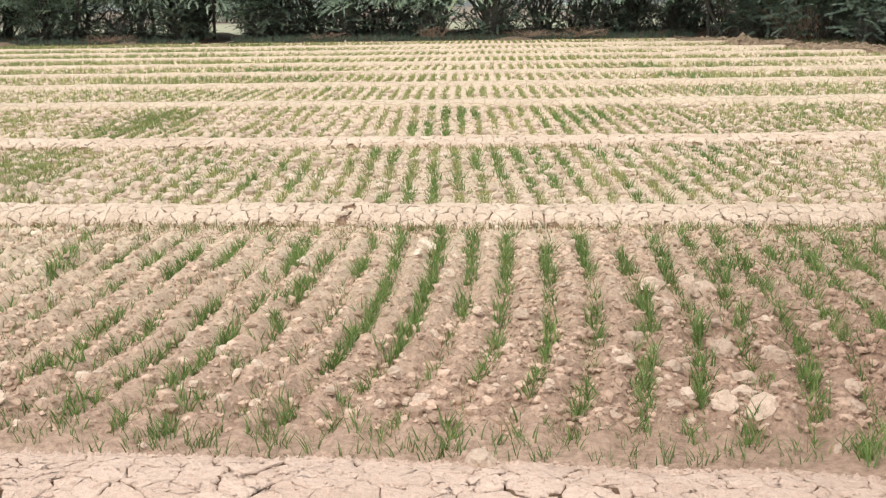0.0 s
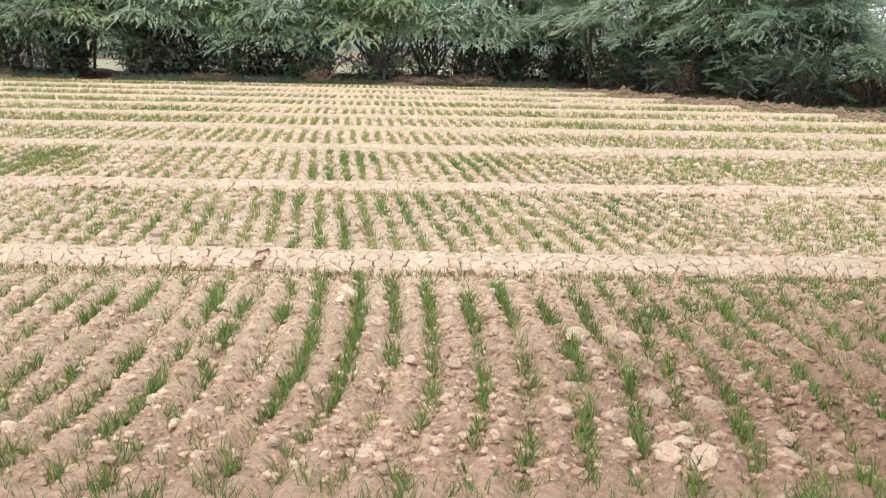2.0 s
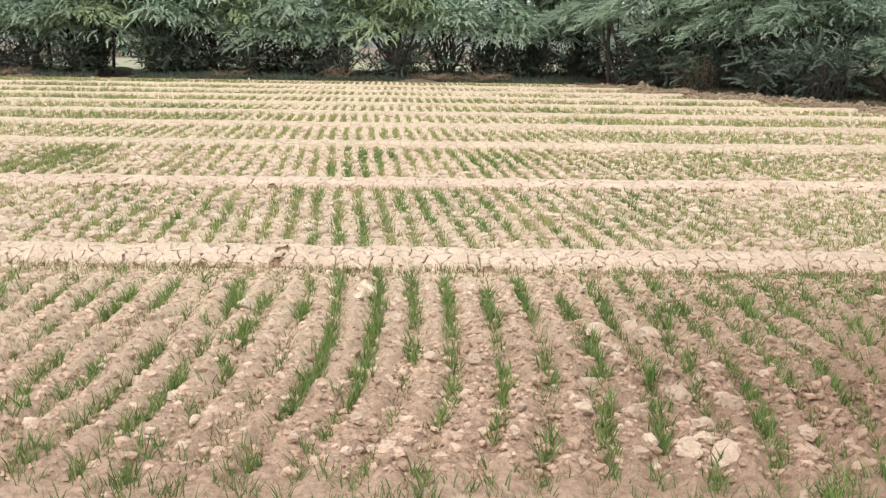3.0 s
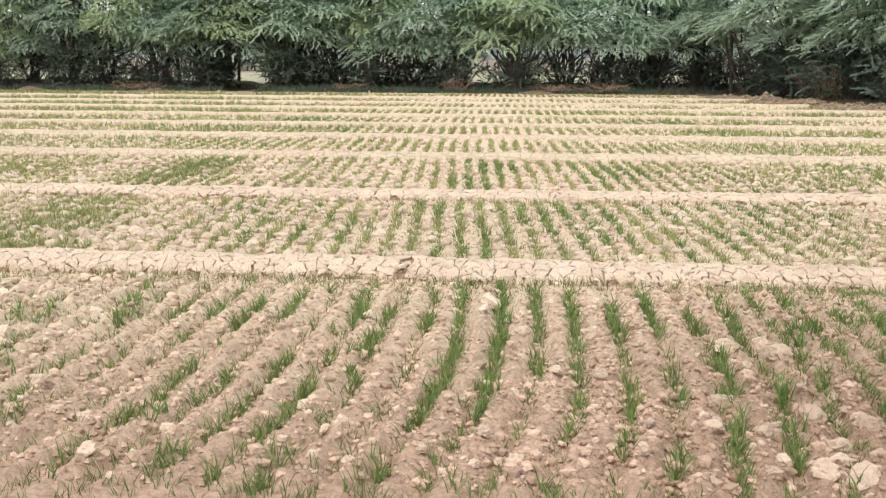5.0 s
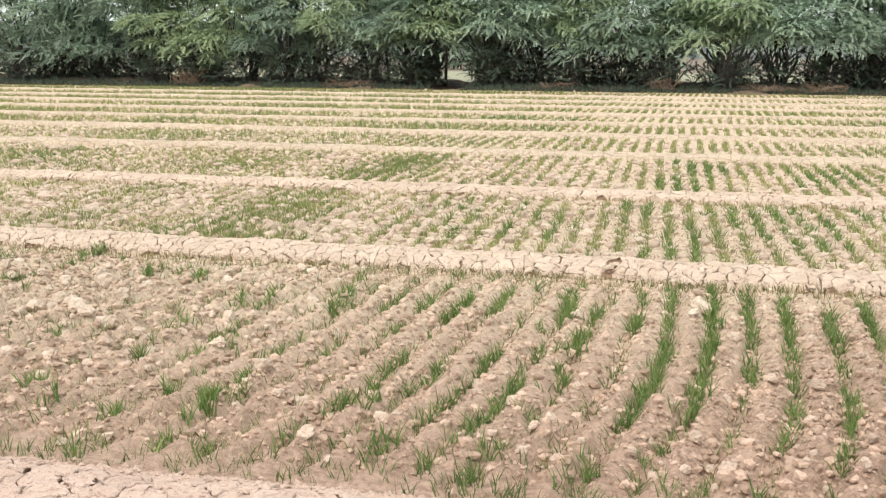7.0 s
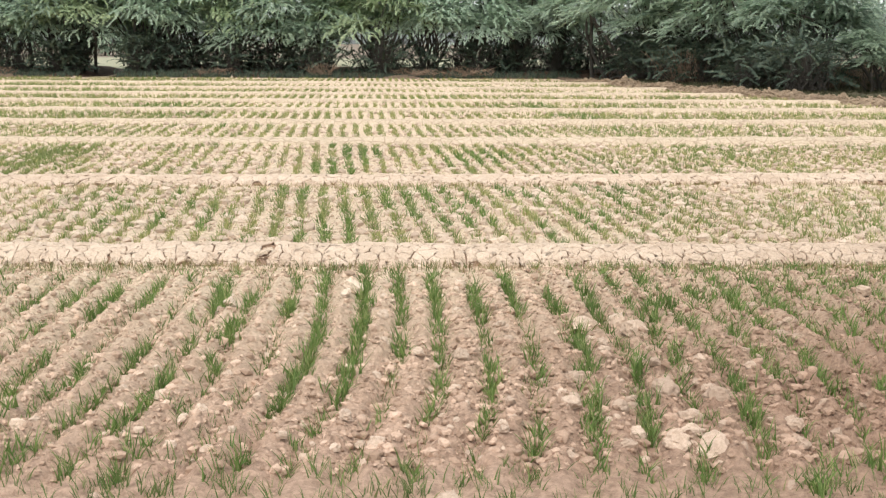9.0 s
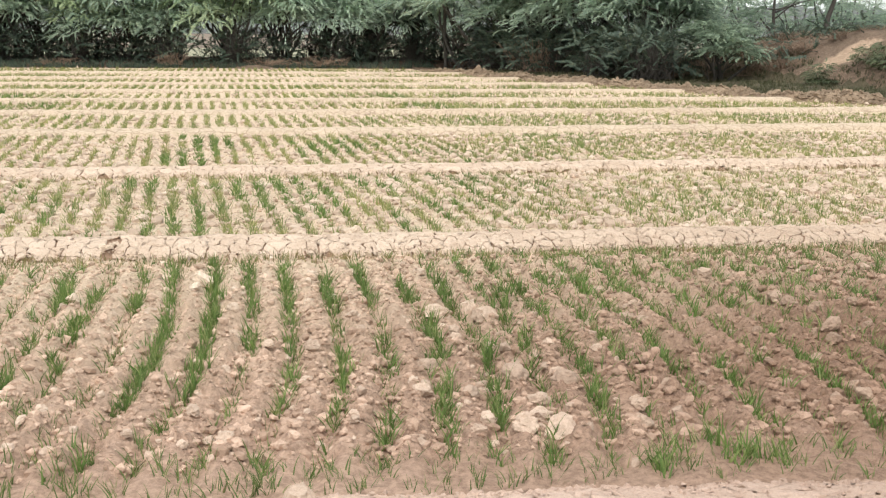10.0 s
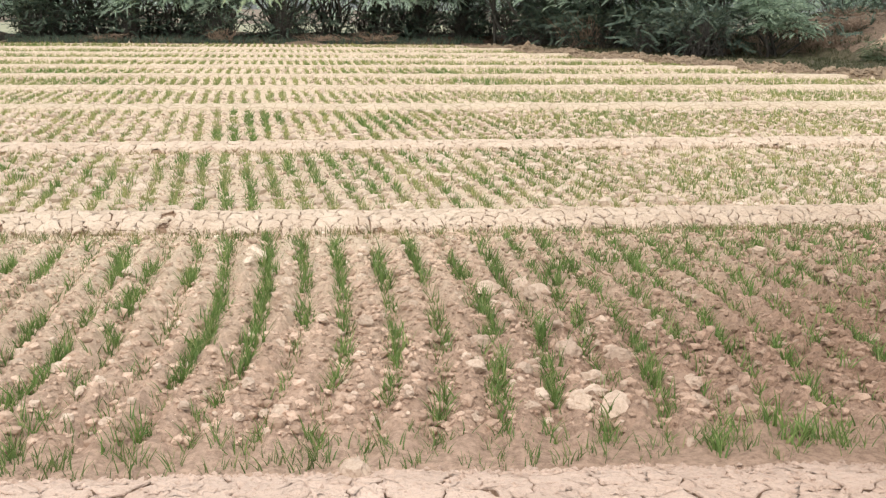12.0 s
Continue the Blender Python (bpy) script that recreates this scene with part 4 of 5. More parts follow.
wheat_run(0.48, 6.41, 0.47, 5.55, 2.0)
wheat_run(0.55, 4.17, 0.60, 4.07, 1.2)
wheat_run(0.64, 4.07, 0.69, 4.05, 1.3)
wheat_run(0.67, 4.97, 0.59, 4.63, 2.0)
wheat_run(0.70, 5.55, 0.68, 5.05, 2.5)
wheat_run(0.71, 7.26, 0.73, 6.41, 2.5)
wheat_run(0.72, 6.29, 0.72, 5.95, 1.5)
wheat_run(0.80, 4.63, 0.77, 4.39, 2.5)
wheat_run(0.88, 5.38, 0.85, 4.91, 1.0)
wheat_run(0.90, 4.08, 0.96, 4.06, 0.8)
wheat_run(0.92, 7.59, 0.94, 6.54, 2.5)
wheat_run(0.92, 5.96, 0.89, 5.47, 1.5)
wheat_run(1.00, 4.29, 0.99, 4.21, 1.5)
wheat_run(1.04, 4.70, 1.01, 4.40, 2.0)
wheat_run(1.10, 4.29, 1.09, 4.18, 1.0)
wheat_run(1.13, 5.22, 1.05, 4.71, 2.5)
wheat_run(1.16, 7.10, 1.15, 6.54, 2.5)
wheat_run(1.17, 6.42, 1.17, 6.32, 1.0)
wheat_run(1.18, 6.18, 1.14, 5.38, 3.0)
wheat_run(1.21, 4.24, 1.21, 4.19, 1.2)
wheat_run(1.23, 4.04, 1.32, 4.02, 1.0)
wheat_run(1.33, 5.14, 1.23, 4.55, 2.5)
wheat_run(1.36, 5.96, 1.36, 5.88, 1.0)
wheat_run(1.36, 4.32, 1.34, 4.17, 1.7)
wheat_run(1.37, 7.10, 1.37, 6.42, 2.5)
wheat_run(1.40, 5.66, 1.33, 5.22, 2.5)
wheat_run(1.41, 4.09, 1.51, 4.05, 1.2)
wheat_run(1.53, 4.82, 1.52, 4.72, 1.5)
wheat_run(1.55, 7.59, 1.58, 7.11, 2.0)
wheat_run(1.60, 6.96, 1.58, 6.68, 1.5)
wheat_run(1.62, 5.86, 1.61, 5.62, 2.5)
wheat_run(1.68, 6.68, 1.60, 6.07, 2.5)
wheat_run(1.68, 4.10, 1.71, 3.99, 3.0)
wheat_run(1.69, 4.66, 1.65, 4.39, 1.5)
wheat_run(1.72, 7.42, 1.73, 7.11, 2.0)
wheat_run(1.72, 4.18, 1.72, 4.04, 2.5)
wheat_run(1.74, 5.07, 1.69, 4.72, 2.5)
wheat_run(1.79, 5.48, 1.75, 5.15, 2.5)
wheat_run(1.81, 6.89, 1.81, 6.68, 2.5)
wheat_run(1.81, 6.02, 1.79, 5.71, 1.5)
wheat_run(1.81, 4.03, 1.93, 3.96, 1.2)
wheat_run(1.97, 5.77, 1.93, 5.23, 1.5)
wheat_run(1.97, 4.26, 1.99, 4.09, 3.0)
wheat_run(2.00, 5.54, 1.96, 5.36, 1.5)
wheat_run(2.01, 7.26, 1.97, 6.82, 2.0)
wheat_run(2.01, 6.55, 2.02, 6.08, 2.0)
wheat_run(2.02, 5.79, 1.98, 5.64, 1.5)
wheat_run(2.03, 4.19, 2.09, 4.10, 3.0)
wheat_run(2.05, 5.34, 2.05, 5.25, 1.5)
wheat_run(2.10, 4.13, 2.17, 4.07, 3.0)
wheat_run(2.17, 6.82, 2.15, 6.55, 2.7)
wheat_run(2.19, 7.26, 2.18, 7.14, 2.0)
wheat_run(2.23, 3.98, 2.28, 3.92, 1.0)
wheat_run(2.25, 6.31, 2.21, 5.97, 2.0)
wheat_run(2.25, 5.82, 2.12, 5.16, 2.5)
wheat_run(2.27, 4.71, 2.22, 4.38, 2.0)
wheat_run(2.31, 4.28, 2.35, 4.21, 1.0)
wheat_run(2.37, 3.96, 2.41, 3.90, 1.5)
wheat_run(2.40, 5.31, 2.34, 4.97, 2.5)
wheat_run(2.41, 6.21, 2.38, 6.03, 2.7)
wheat_run(2.42, 6.82, 2.40, 6.61, 2.0)
wheat_run(2.44, 7.42, 2.39, 6.96, 2.0)
wheat_run(2.59, 5.33, 2.55, 5.20, 1.7)
wheat_run(2.62, 6.52, 2.59, 6.01, 2.0)
wheat_run(2.75, 4.55, 2.72, 4.38, 2.0)
wheat_run(2.81, 5.35, 2.75, 4.80, 2.5)
wheat_run(2.86, 5.70, 2.81, 5.55, 2.0)
wheat_run(2.88, 6.38, 2.84, 6.23, 1.7)
wheat_run(2.89, 7.81, 2.88, 7.62, 1.4)
wheat_run(2.96, 7.17, 3.00, 7.08, 2.0)
wheat_run(2.98, 5.06, 2.94, 4.98, 1.0)
wheat_run(2.98, 7.61, 2.87, 7.26, 1.5)
wheat_run(3.10, 6.68, 3.08, 6.40, 1.5)
wheat_run(3.13, 5.90, 3.08, 5.73, 2.0)
wheat_run(3.24, 7.49, 2.99, 7.00, 2.0)
wheat_run(3.31, 5.45, 3.25, 5.31, 2.0)
wheat_run(3.32, 7.22, 3.33, 7.05, 1.7)
wheat_run(3.32, 6.06, 3.30, 5.94, 1.5)
wheat_run(3.58, 7.37, 3.56, 7.20, 1.3)
wheat_run(3.59, 7.85, 3.63, 7.64, 1.3)
wheat_run(3.74, 6.70, 3.74, 6.55, 1.4)
wheat_run(3.93, 7.52, 3.88, 7.34, 1.5)
wheat_run(3.95, 7.72, 4.03, 7.63, 1.2)
wheat_run(4.21, 7.14, 4.17, 6.97, 1.8)
wheat_run(4.34, 7.68, 4.40, 7.56, 1.3)

thin_rows()
plant_tufts()
clod(-4.19, 6.57, 0.070)
clod(-3.75, 6.40, 0.125)
clod(-3.75, 6.18, 0.122)
clod(-3.72, 6.90, 0.166)
clod(-3.60, 5.56, 0.067)
clod(-3.51, 6.21, 0.136)
clod(-3.38, 6.78, 0.093)
clod(-3.38, 6.50, 0.098)
clod(-3.35, 6.03, 0.108)
clod(-3.25, 5.14, 0.151)
clod(-3.19, 5.25, 0.048)
clod(-3.13, 5.89, 0.112)
clod(-3.13, 7.46, 0.072)
clod(-3.10, 5.28, 0.097)
clod(-3.09, 6.70, 0.058)
clod(-3.08, 6.07, 0.076)
clod(-3.02, 6.94, 0.084)
clod(-2.97, 7.11, 0.094)
clod(-2.92, 5.51, 0.063)
clod(-2.89, 5.81, 0.073)
clod(-2.85, 7.46, 0.097)
clod(-2.74, 5.64, 0.049)
clod(-2.70, 6.30, 0.061)
clod(-2.65, 5.58, 0.055)
clod(-2.65, 4.96, 0.083)
clod(-2.49, 6.38, 0.069)
clod(-2.30, 4.16, 0.056)
clod(-2.27, 5.81, 0.049)
clod(-2.12, 4.50, 0.058)
clod(-1.93, 5.25, 0.095)
clod(-1.73, 4.92, 0.061)
clod(-1.60, 4.93, 0.088)
clod(-1.41, 4.44, 0.090)
clod(-1.25, 4.51, 0.037)
clod(-1.25, 4.25, 0.045)
clod(-1.21, 4.82, 0.084)
clod(-1.14, 4.78, 0.039)
clod(-1.14, 5.58, 0.045)
clod(-1.04, 4.65, 0.030)
clod(-0.92, 5.38, 0.073)
clod(-0.89, 5.17, 0.059)
clod(-0.78, 4.71, 0.030)
clod(-0.72, 5.14, 0.076)
clod(-0.71, 4.65, 0.037)
clod(-0.67, 6.75, 0.087)
clod(-0.56, 4.48, 0.051)
clod(-0.56, 4.75, 0.053)
clod(-0.53, 5.26, 0.035)
clod(-0.52, 4.92, 0.055)
clod(-0.48, 5.38, 0.048)
clod(-0.42, 4.47, 0.060)
clod(-0.35, 4.59, 0.036)
clod(-0.21, 7.30, 0.069)
clod(-0.16, 4.57, 0.051)
clod(-0.10, 4.76, 0.037)
clod(-0.07, 4.48, 0.040)
clod(-0.03, 6.93, 0.079)
clod(0.01, 7.15, 0.135)
clod(0.04, 4.47, 0.050)
clod(0.07, 4.75, 0.063)
clod(0.13, 4.84, 0.027)
clod(0.13, 4.60, 0.051)
clod(0.18, 5.38, 0.048)
clod(0.20, 4.52, 0.075)
clod(0.21, 5.96, 0.084)
clod(0.31, 4.71, 0.031)
clod(0.37, 5.60, 0.068)
clod(0.44, 4.51, 0.035)
clod(0.46, 4.59, 0.031)
clod(0.47, 4.62, 0.051)
clod(0.51, 5.17, 0.069)
clod(0.54, 4.49, 0.055)
clod(0.56, 5.61, 0.074)
clod(0.59, 6.57, 0.078)
clod(0.64, 5.05, 0.039)
clod(0.65, 7.32, 0.069)
clod(0.67, 4.51, 0.050)
clod(0.68, 4.66, 0.047)
clod(0.73, 4.93, 0.055)
clod(0.73, 4.72, 0.063)
clod(0.80, 6.24, 0.074)
clod(0.90, 4.38, 0.044)
clod(0.92, 5.37, 0.054)
clod(0.96, 5.08, 0.051)
clod(0.98, 4.95, 0.083)
clod(1.06, 5.35, 0.102)
clod(1.11, 5.20, 0.041)
clod(1.13, 4.47, 0.061)
clod(1.14, 4.77, 0.038)
clod(1.18, 4.43, 0.045)
clod(1.18, 4.88, 0.077)
clod(1.19, 4.61, 0.078)
clod(1.24, 6.22, 0.119)
clod(1.25, 5.01, 0.068)
clod(1.25, 5.73, 0.068)
clod(1.29, 7.23, 0.076)
clod(1.30, 4.47, 0.112)
clod(1.33, 5.55, 0.075)
clod(1.37, 4.49, 0.051)
clod(1.40, 5.56, 0.069)
clod(1.41, 4.64, 0.101)
clod(1.41, 5.09, 0.127)
clod(1.43, 5.40, 0.061)
clod(1.43, 6.36, 0.110)
clod(1.44, 4.81, 0.132)
clod(1.45, 4.45, 0.163)
clod(1.47, 6.08, 0.134)
clod(1.52, 4.61, 0.042)
clod(1.59, 5.27, 0.072)
clod(1.60, 5.00, 0.109)
clod(1.62, 4.11, 0.039)
clod(1.67, 5.54, 0.063)
clod(1.77, 4.45, 0.083)
clod(1.83, 4.70, 0.077)
clod(1.85, 5.35, 0.060)
clod(1.92, 4.51, 0.058)
clod(2.04, 4.92, 0.057)
clod(2.25, 6.13, 0.109)
clod(2.25, 4.99, 0.065)
clod(2.27, 6.74, 0.085)
clod(2.59, 4.96, 0.079)
clod(2.62, 5.20, 0.048)
clod(2.65, 4.65, 0.057)
clod(2.68, 6.80, 0.087)
clod(2.73, 6.03, 0.055)
clod(2.76, 5.65, 0.060)
clod(2.81, 4.69, 0.078)
clod(2.84, 4.84, 0.060)
clod(2.86, 7.31, 0.066)
clod(2.88, 5.26, 0.071)
clod(2.92, 6.04, 0.048)
clod(2.98, 6.90, 0.081)
clod(3.09, 5.71, 0.100)
clod(3.10, 5.53, 0.083)
clod(3.15, 5.65, 0.100)
clod(3.17, 6.33, 0.101)
clod(3.19, 6.20, 0.099)
clod(3.21, 5.99, 0.073)
clod(3.36, 6.21, 0.092)
clod(3.38, 6.78, 0.072)
clod(3.46, 5.85, 0.064)
clod(3.57, 6.20, 0.085)
clod(4.07, 6.99, 0.077)

for cx, cy, cw in ((0.44, 3.84, 0.1), (1.0, 8.44, 0.12), (1.29, 8.45, 0.13), (0.62, 8.4, 0.08), (-1.02, 12.5, 0.13)):
    clod(cx, cy, cw, 0.05)
for cx, cy, cw in ((-0.6, 8.16, 0.06), (-0.68, 8.1, 0.07), (-0.56, 8.09, 0.055), (-0.63, 8.05, 0.05), (-0.62, 8.12, 0.05)):
    clod(cx, cy, cw, 0.062)


# ---- the dug ridge and the bank along the edge of the field ----
def ridge_height(u, v):
    rough = 0.13 + 0.26 * fbm(u * 1.5, v * 2, 4, 35) + 0.16 * fbm(u * 4.1 + v * 2.3, v * 3.3 - u * 1.7, 4, 37)
    return np.interp(u, (0, 3.5, 7, 11), (0, 1, 1, 1.25)) * np.sin(np.pi * v) ** 0.7 * rough - 0.02


def build_ridge():
    us, vs = np.arange(0, 45, 0.06), np.linspace(0, 1, 13)
    u, v, f = grid(us, vs)
    x, y = ridge_at(u, (v - 0.2) * 0.8 + 0.2 * fbm(u * 0.6, u * 0, 3, 33))
    z = ridge_height(u, v)
    tagged(new("dug_ridge", mesh_np("dug_ridge", np.stack([x, y, z], -1), f, DUG_EARTH, True)), "low ridge of dug brown earth beside the field", "earth ridge", kind="structure")
    heaps = []
    for n, shapes, small, large in ((7000, CLODS_TINY, 0.03, 0.13), (260, CLODS_MID, 0.1, 0.24)):
        u, v = rng.uniform(1.0, 30, n), rng.uniform(0, 1, n)
        x, y = ridge_at(u, (v - 0.2) * 0.8 + 0.2 * fbm(u * 0.6, u * 0, 3, 33))
        size = small + (large - small) * rng.uniform(0, 1, n) ** 2.2
        place = np.stack([x, y, ridge_height(u, v) + 0.1 * size], -1)
        heaps.append(stamp(shapes, place, turns(rng.uniform(0, 6.28, n), rng.uniform(-0.5, 0.5, n)), size[:, None] * np.array([1.0, 0.9, 0.7])))
    vv, ff = join(heaps)
    tagged(new("ridge_clods", mesh_np("ridge_clods", vv, ff, DUG_EARTH)), "rough brown clods heaped on the ridge", "soil clods", kind="stuff")


def bank_height(x, y):
    """Height of the bank behind the ridge, by the distance from it; under the soil on the field's side."""
    u = np.arange(0, 45, 0.25)
    rx, ry = ridge_at(u, u * 0)
    d2 = (x[:, None] - rx) ** 2 + (y[:, None] - ry) ** 2
    near = d2.argmin(1)
    s, u = np.sqrt(d2[np.arange(len(x)), near]), u[near]
    top = np.interp(u, (0, 8.5, 11, 13, 18, 45), (-0.15, 0.35, 1.05, 1.3, 1.45, 1.5))
    foot = np.interp(u, (0, 8.5, 11, 13, 45), (1.2, 2.4, 3.7, 4.2, 4.6))
    z = 0.05 + top * np.clip((s - foot) / 2.2, 0, 1) ** 0.85 + (0.3 * fbm(x * 0.9, y * 0.9, 4, 51) + 0.12 * fbm(x * 4, y * 4, 3, 53)) * np.clip(s / 2, 0, 1)
    return np.where((x > ridge_x(y)) & (s > 0.25), z, -0.25), s, u


def build_bank():
    x, y, f = grid(np.arange(5.6, 46, 0.2), np.arange(20.2, 46, 0.2))
    z, s, u = bank_height(x, y)
    tagged(new("earth_bank", mesh_np("earth_bank", np.stack([x, y, z], -1), f, BANK_EARTH, True)), "sloping sandy earth bank with dry scrub on it", "earth bank", kind="structure")
    # the strip between ridge and slope is a second sheet of darker earth
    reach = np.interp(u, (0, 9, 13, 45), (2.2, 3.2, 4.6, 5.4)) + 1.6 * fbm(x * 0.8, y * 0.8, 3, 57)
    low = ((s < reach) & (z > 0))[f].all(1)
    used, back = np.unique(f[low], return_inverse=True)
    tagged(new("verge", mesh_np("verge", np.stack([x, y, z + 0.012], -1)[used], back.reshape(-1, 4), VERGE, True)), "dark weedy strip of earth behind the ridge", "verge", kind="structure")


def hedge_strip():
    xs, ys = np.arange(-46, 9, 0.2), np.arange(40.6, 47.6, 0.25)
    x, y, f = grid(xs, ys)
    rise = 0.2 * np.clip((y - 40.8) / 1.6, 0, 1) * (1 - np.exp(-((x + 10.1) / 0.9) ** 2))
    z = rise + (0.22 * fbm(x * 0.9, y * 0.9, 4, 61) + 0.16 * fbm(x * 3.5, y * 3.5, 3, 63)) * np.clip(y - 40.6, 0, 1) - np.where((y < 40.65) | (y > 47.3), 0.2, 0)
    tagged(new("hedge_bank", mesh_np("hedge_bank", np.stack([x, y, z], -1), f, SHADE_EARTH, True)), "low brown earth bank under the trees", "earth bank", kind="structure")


def earth_mound(x, y, radius, height, seed):
    a, q, f = grid(np.linspace(0, 2 * math.pi, 25), np.linspace(0.0, 1.0, 9))
    px, py = q * radius * np.cos(a), q * radius * 0.7 * np.sin(a)
    z = height * (np.cos(q * math.pi / 2) ** 1.2) + 0.25 * height * fbm(px * 5 + x, py * 5, 3, seed) * (1 - q) - 0.04
    ob = new("earth_mound", mesh_np("earth_mound", np.stack([px, py, z], -1), f, BANK_EARTH, True))
    ob.location = (x, y, 0.03)
    tagged(ob, "small heap of pale dug earth under the trees", "earth mound", "heaps of earth under the trees")


build_ridge()
build_bank()
hedge_strip()
for mx, my, mr, mh, ms in ((-17.6, 40.6, 0.62, 0.15, 201), (0.3, 40.7, 0.9, 0.12, 203), (-13.2, 40.8, 0.8, 0.12, 205)):
    earth_mound(mx, my, mr, mh, ms)
for name, words, start, stop, material in (("straw_field", "pale stubble field beyond the trees", 47.2, 71.0, STRAW), ("fallow_field", "brown fallow land beyond the stubble", 71.0, 170.0, FALLOW)):
    x, y, f = grid(np.arange(-120, 140, 10.0), np.linspace(start, stop, 12))
    tagged(new(name, mesh_np(name, np.stack([x, y, 0.02 + 0 * x], -1), f, material, True)), words, "field", kind="structure")
xs = np.arange(-260, 280, 0.6)
x, v, f = grid(xs, np.array([0.0, 1.0]))
z = v * (3.6 + 4 * (fbm(x * 0.08, 0 * x, 4, 81) + 0.25) + 2.6 * fbm(x * 0.9, 0 * x, 4, 84))
tagged(new("backdrop", mesh_np("backdrop", np.stack([x, 165 + 0 * x, z], -1), f, HAZE)), "hazy grey-green line of distant woods", "backdrop", kind="structure")


# ---- trees ----
def spray_shape(seed):
    """A drooping feathery branchlet, one metre long: a stalk with side twigs, each a folded pair of narrow leaf strips."""
    r = np.random.default_rng(seed)
    pieces = []
    sag = r.uniform(0.05, 0.38)

    def stalk(s):
        return np.array([s * (1 - 0.18 * s * sag), 0.06 * math.sin(5 * s + seed), 0.12 * s - sag * s**2.2])

    twigs = 9
    for i in range(twigs):
        s = (i + 0.5) / twigs
        c, c2 = stalk(s), stalk(s + 0.13)
        for sign in (-1, 1):
            a = sign * r.uniform(0.7, 1.2)
            ln = r.uniform(0.13, 0.21) * (1.15 - 0.65 * s)
            tip = c + ln * np.array([math.cos(a), math.sin(a), r.uniform(-0.35, 0.15) - 0.3 * sag * s])
            pieces.append((np.array([c, c2, tip]), np.array([[0, 1, 2]])))
    return join(pieces)


SPRAYS = [spray_shape(s) for s in range(10)]


def build_tree(x, y, ground_z, height, spread, skirt, lobes, sprays, seed, words, twig=1.0, leaf=None, droop=0.4):
    """A many-stemmed thorn tree: bent stems, limbs, and a layered crown of feathery sprays."""
    r = np.random.default_rng(seed)
    base = new("thorn_tree")
    base.location = (x, y, ground_z)
    tagged(base, words, "tree", "trees along the field edge")
    centres = []
    for i in range(lobes):
        a, q = r.uniform(0, 6.283), math.sqrt(r.uniform(0, 1))
        t = i / max(1, lobes - 1)
        cz = skirt + 0.35 + (height - skirt - 0.75) * t
        reach = spread * (0.95 - 0.45 * t)
        centres.append((math.cos(a) * q * reach, math.sin(a) * q * reach, cz, spread * r.uniform(0.34, 0.58), r.uniform(0.22, 0.42)))
    # stems and limbs, thinner on low shrubs
    low = min(1.0, height / 2.6)
    wood = []
    stems, grown = int(r.integers(2, 5)), []
    for i in range(stems):
        c = centres[int(r.integers(0, lobes))]
        p0 = np.array([r.normal(0, 0.25), r.normal(0, 0.25), -0.25])
        p3 = np.array([c[0], c[1], c[2]])
        mid = p0 + (p3 - p0) * 0.5 + low * np.array([r.normal(0, 0.25), r.normal(0, 0.25), 0.15])
        pts = [p0 + (mid - p0) * s for s in (0, 0.5)] + [mid] + [mid + (p3 - mid) * s for s in (0.5, 1.0)]
        grown.append(part("stem", mesh_np("stem", *tube(np.array(pts) + low * r.normal(0, 0.04, (5, 3)), np.array([0.075, 0.06, 0.05, 0.035, 0.015]) * low), BARK, True), base))
    limbs = []
    for c in centres[::2]:
        p0 = low * np.array([r.normal(0, 0.2), r.normal(0, 0.2), r.uniform(0.3, 1.0)])
        p1 = np.array(c[:3])
        mid = (p0 + p1) / 2 + low * r.normal(0, 0.2, 3)
        limbs.append(part("limb", mesh_np("limb", *tube([p0, mid, p1], np.array([0.035, 0.025, 0.01]) * low, 5), BARK, True), grown[len(limbs) % stems]))
    for i in range(14):
        a = r.uniform(0, 6.283)
        p0 = np.array([math.cos(a) * 0.3 * low, math.sin(a) * 0.3 * low, r.uniform(-0.2, 0.6) * low])
        p1 = p0 + low**1.5 * np.array([math.cos(a) * r.uniform(0.2, 1.0), math.sin(a) * r.uniform(0.2, 1.0), r.uniform(0.6, 1.4)])
        wood.append(tube([p0, (p0 + p1) / 2 + low * r.normal(0, 0.1, 3), p1], np.array([0.02, 0.014, 0.007]) * low, 4))
    tagged(part("twig_tangle", mesh_np("twig_tangle", *join(wood), BARK, True), base), kind="stuff")
    place, az, tilt, size = [], [], [], []
    per = sprays // lobes
    # each bough is a flat fan of sprays: raised in the middle, drooping at its rim
    for cx, cy, cz, rad, flat in centres:
        a, q = r.uniform(0, 6.283, per), r.uniform(0.02, 1, per) ** 0.6
        dome = flat * rad * (0.55 * (1 - q**2) - 0.6 * q**3)
        lean = 0.12 * (np.cos(a) * cx + np.sin(a) * cy) * q
        place.append(np.stack([cx + np.cos(a) * rad * q, cy + np.sin(a) * rad * q, cz + dome - lean + r.normal(0, 0.05, per)], -1))
        out = np.arctan2(np.sin(a) * q + cy * 0.35, np.cos(a) * q + cx * 0.35)
        az.append(out + r.normal(0, 0.4, per))
        tilt.append(droop * (1.15 * q - 0.3) + r.normal(0, 0.22, per))
        size.append(r.uniform(0.28, 0.62, per) * twig)
    place, az, tilt, size = (np.concatenate(q) for q in (place, az, tilt, size))
    place[:, 2] = np.maximum(place[:, 2], skirt)
    v, f = stamp(SPRAYS, place, turns(az, tilt, r.normal(0, 0.35, len(az))), size)
    part("crown", mesh_np("crown", v, f, leaf or LEAF), base)


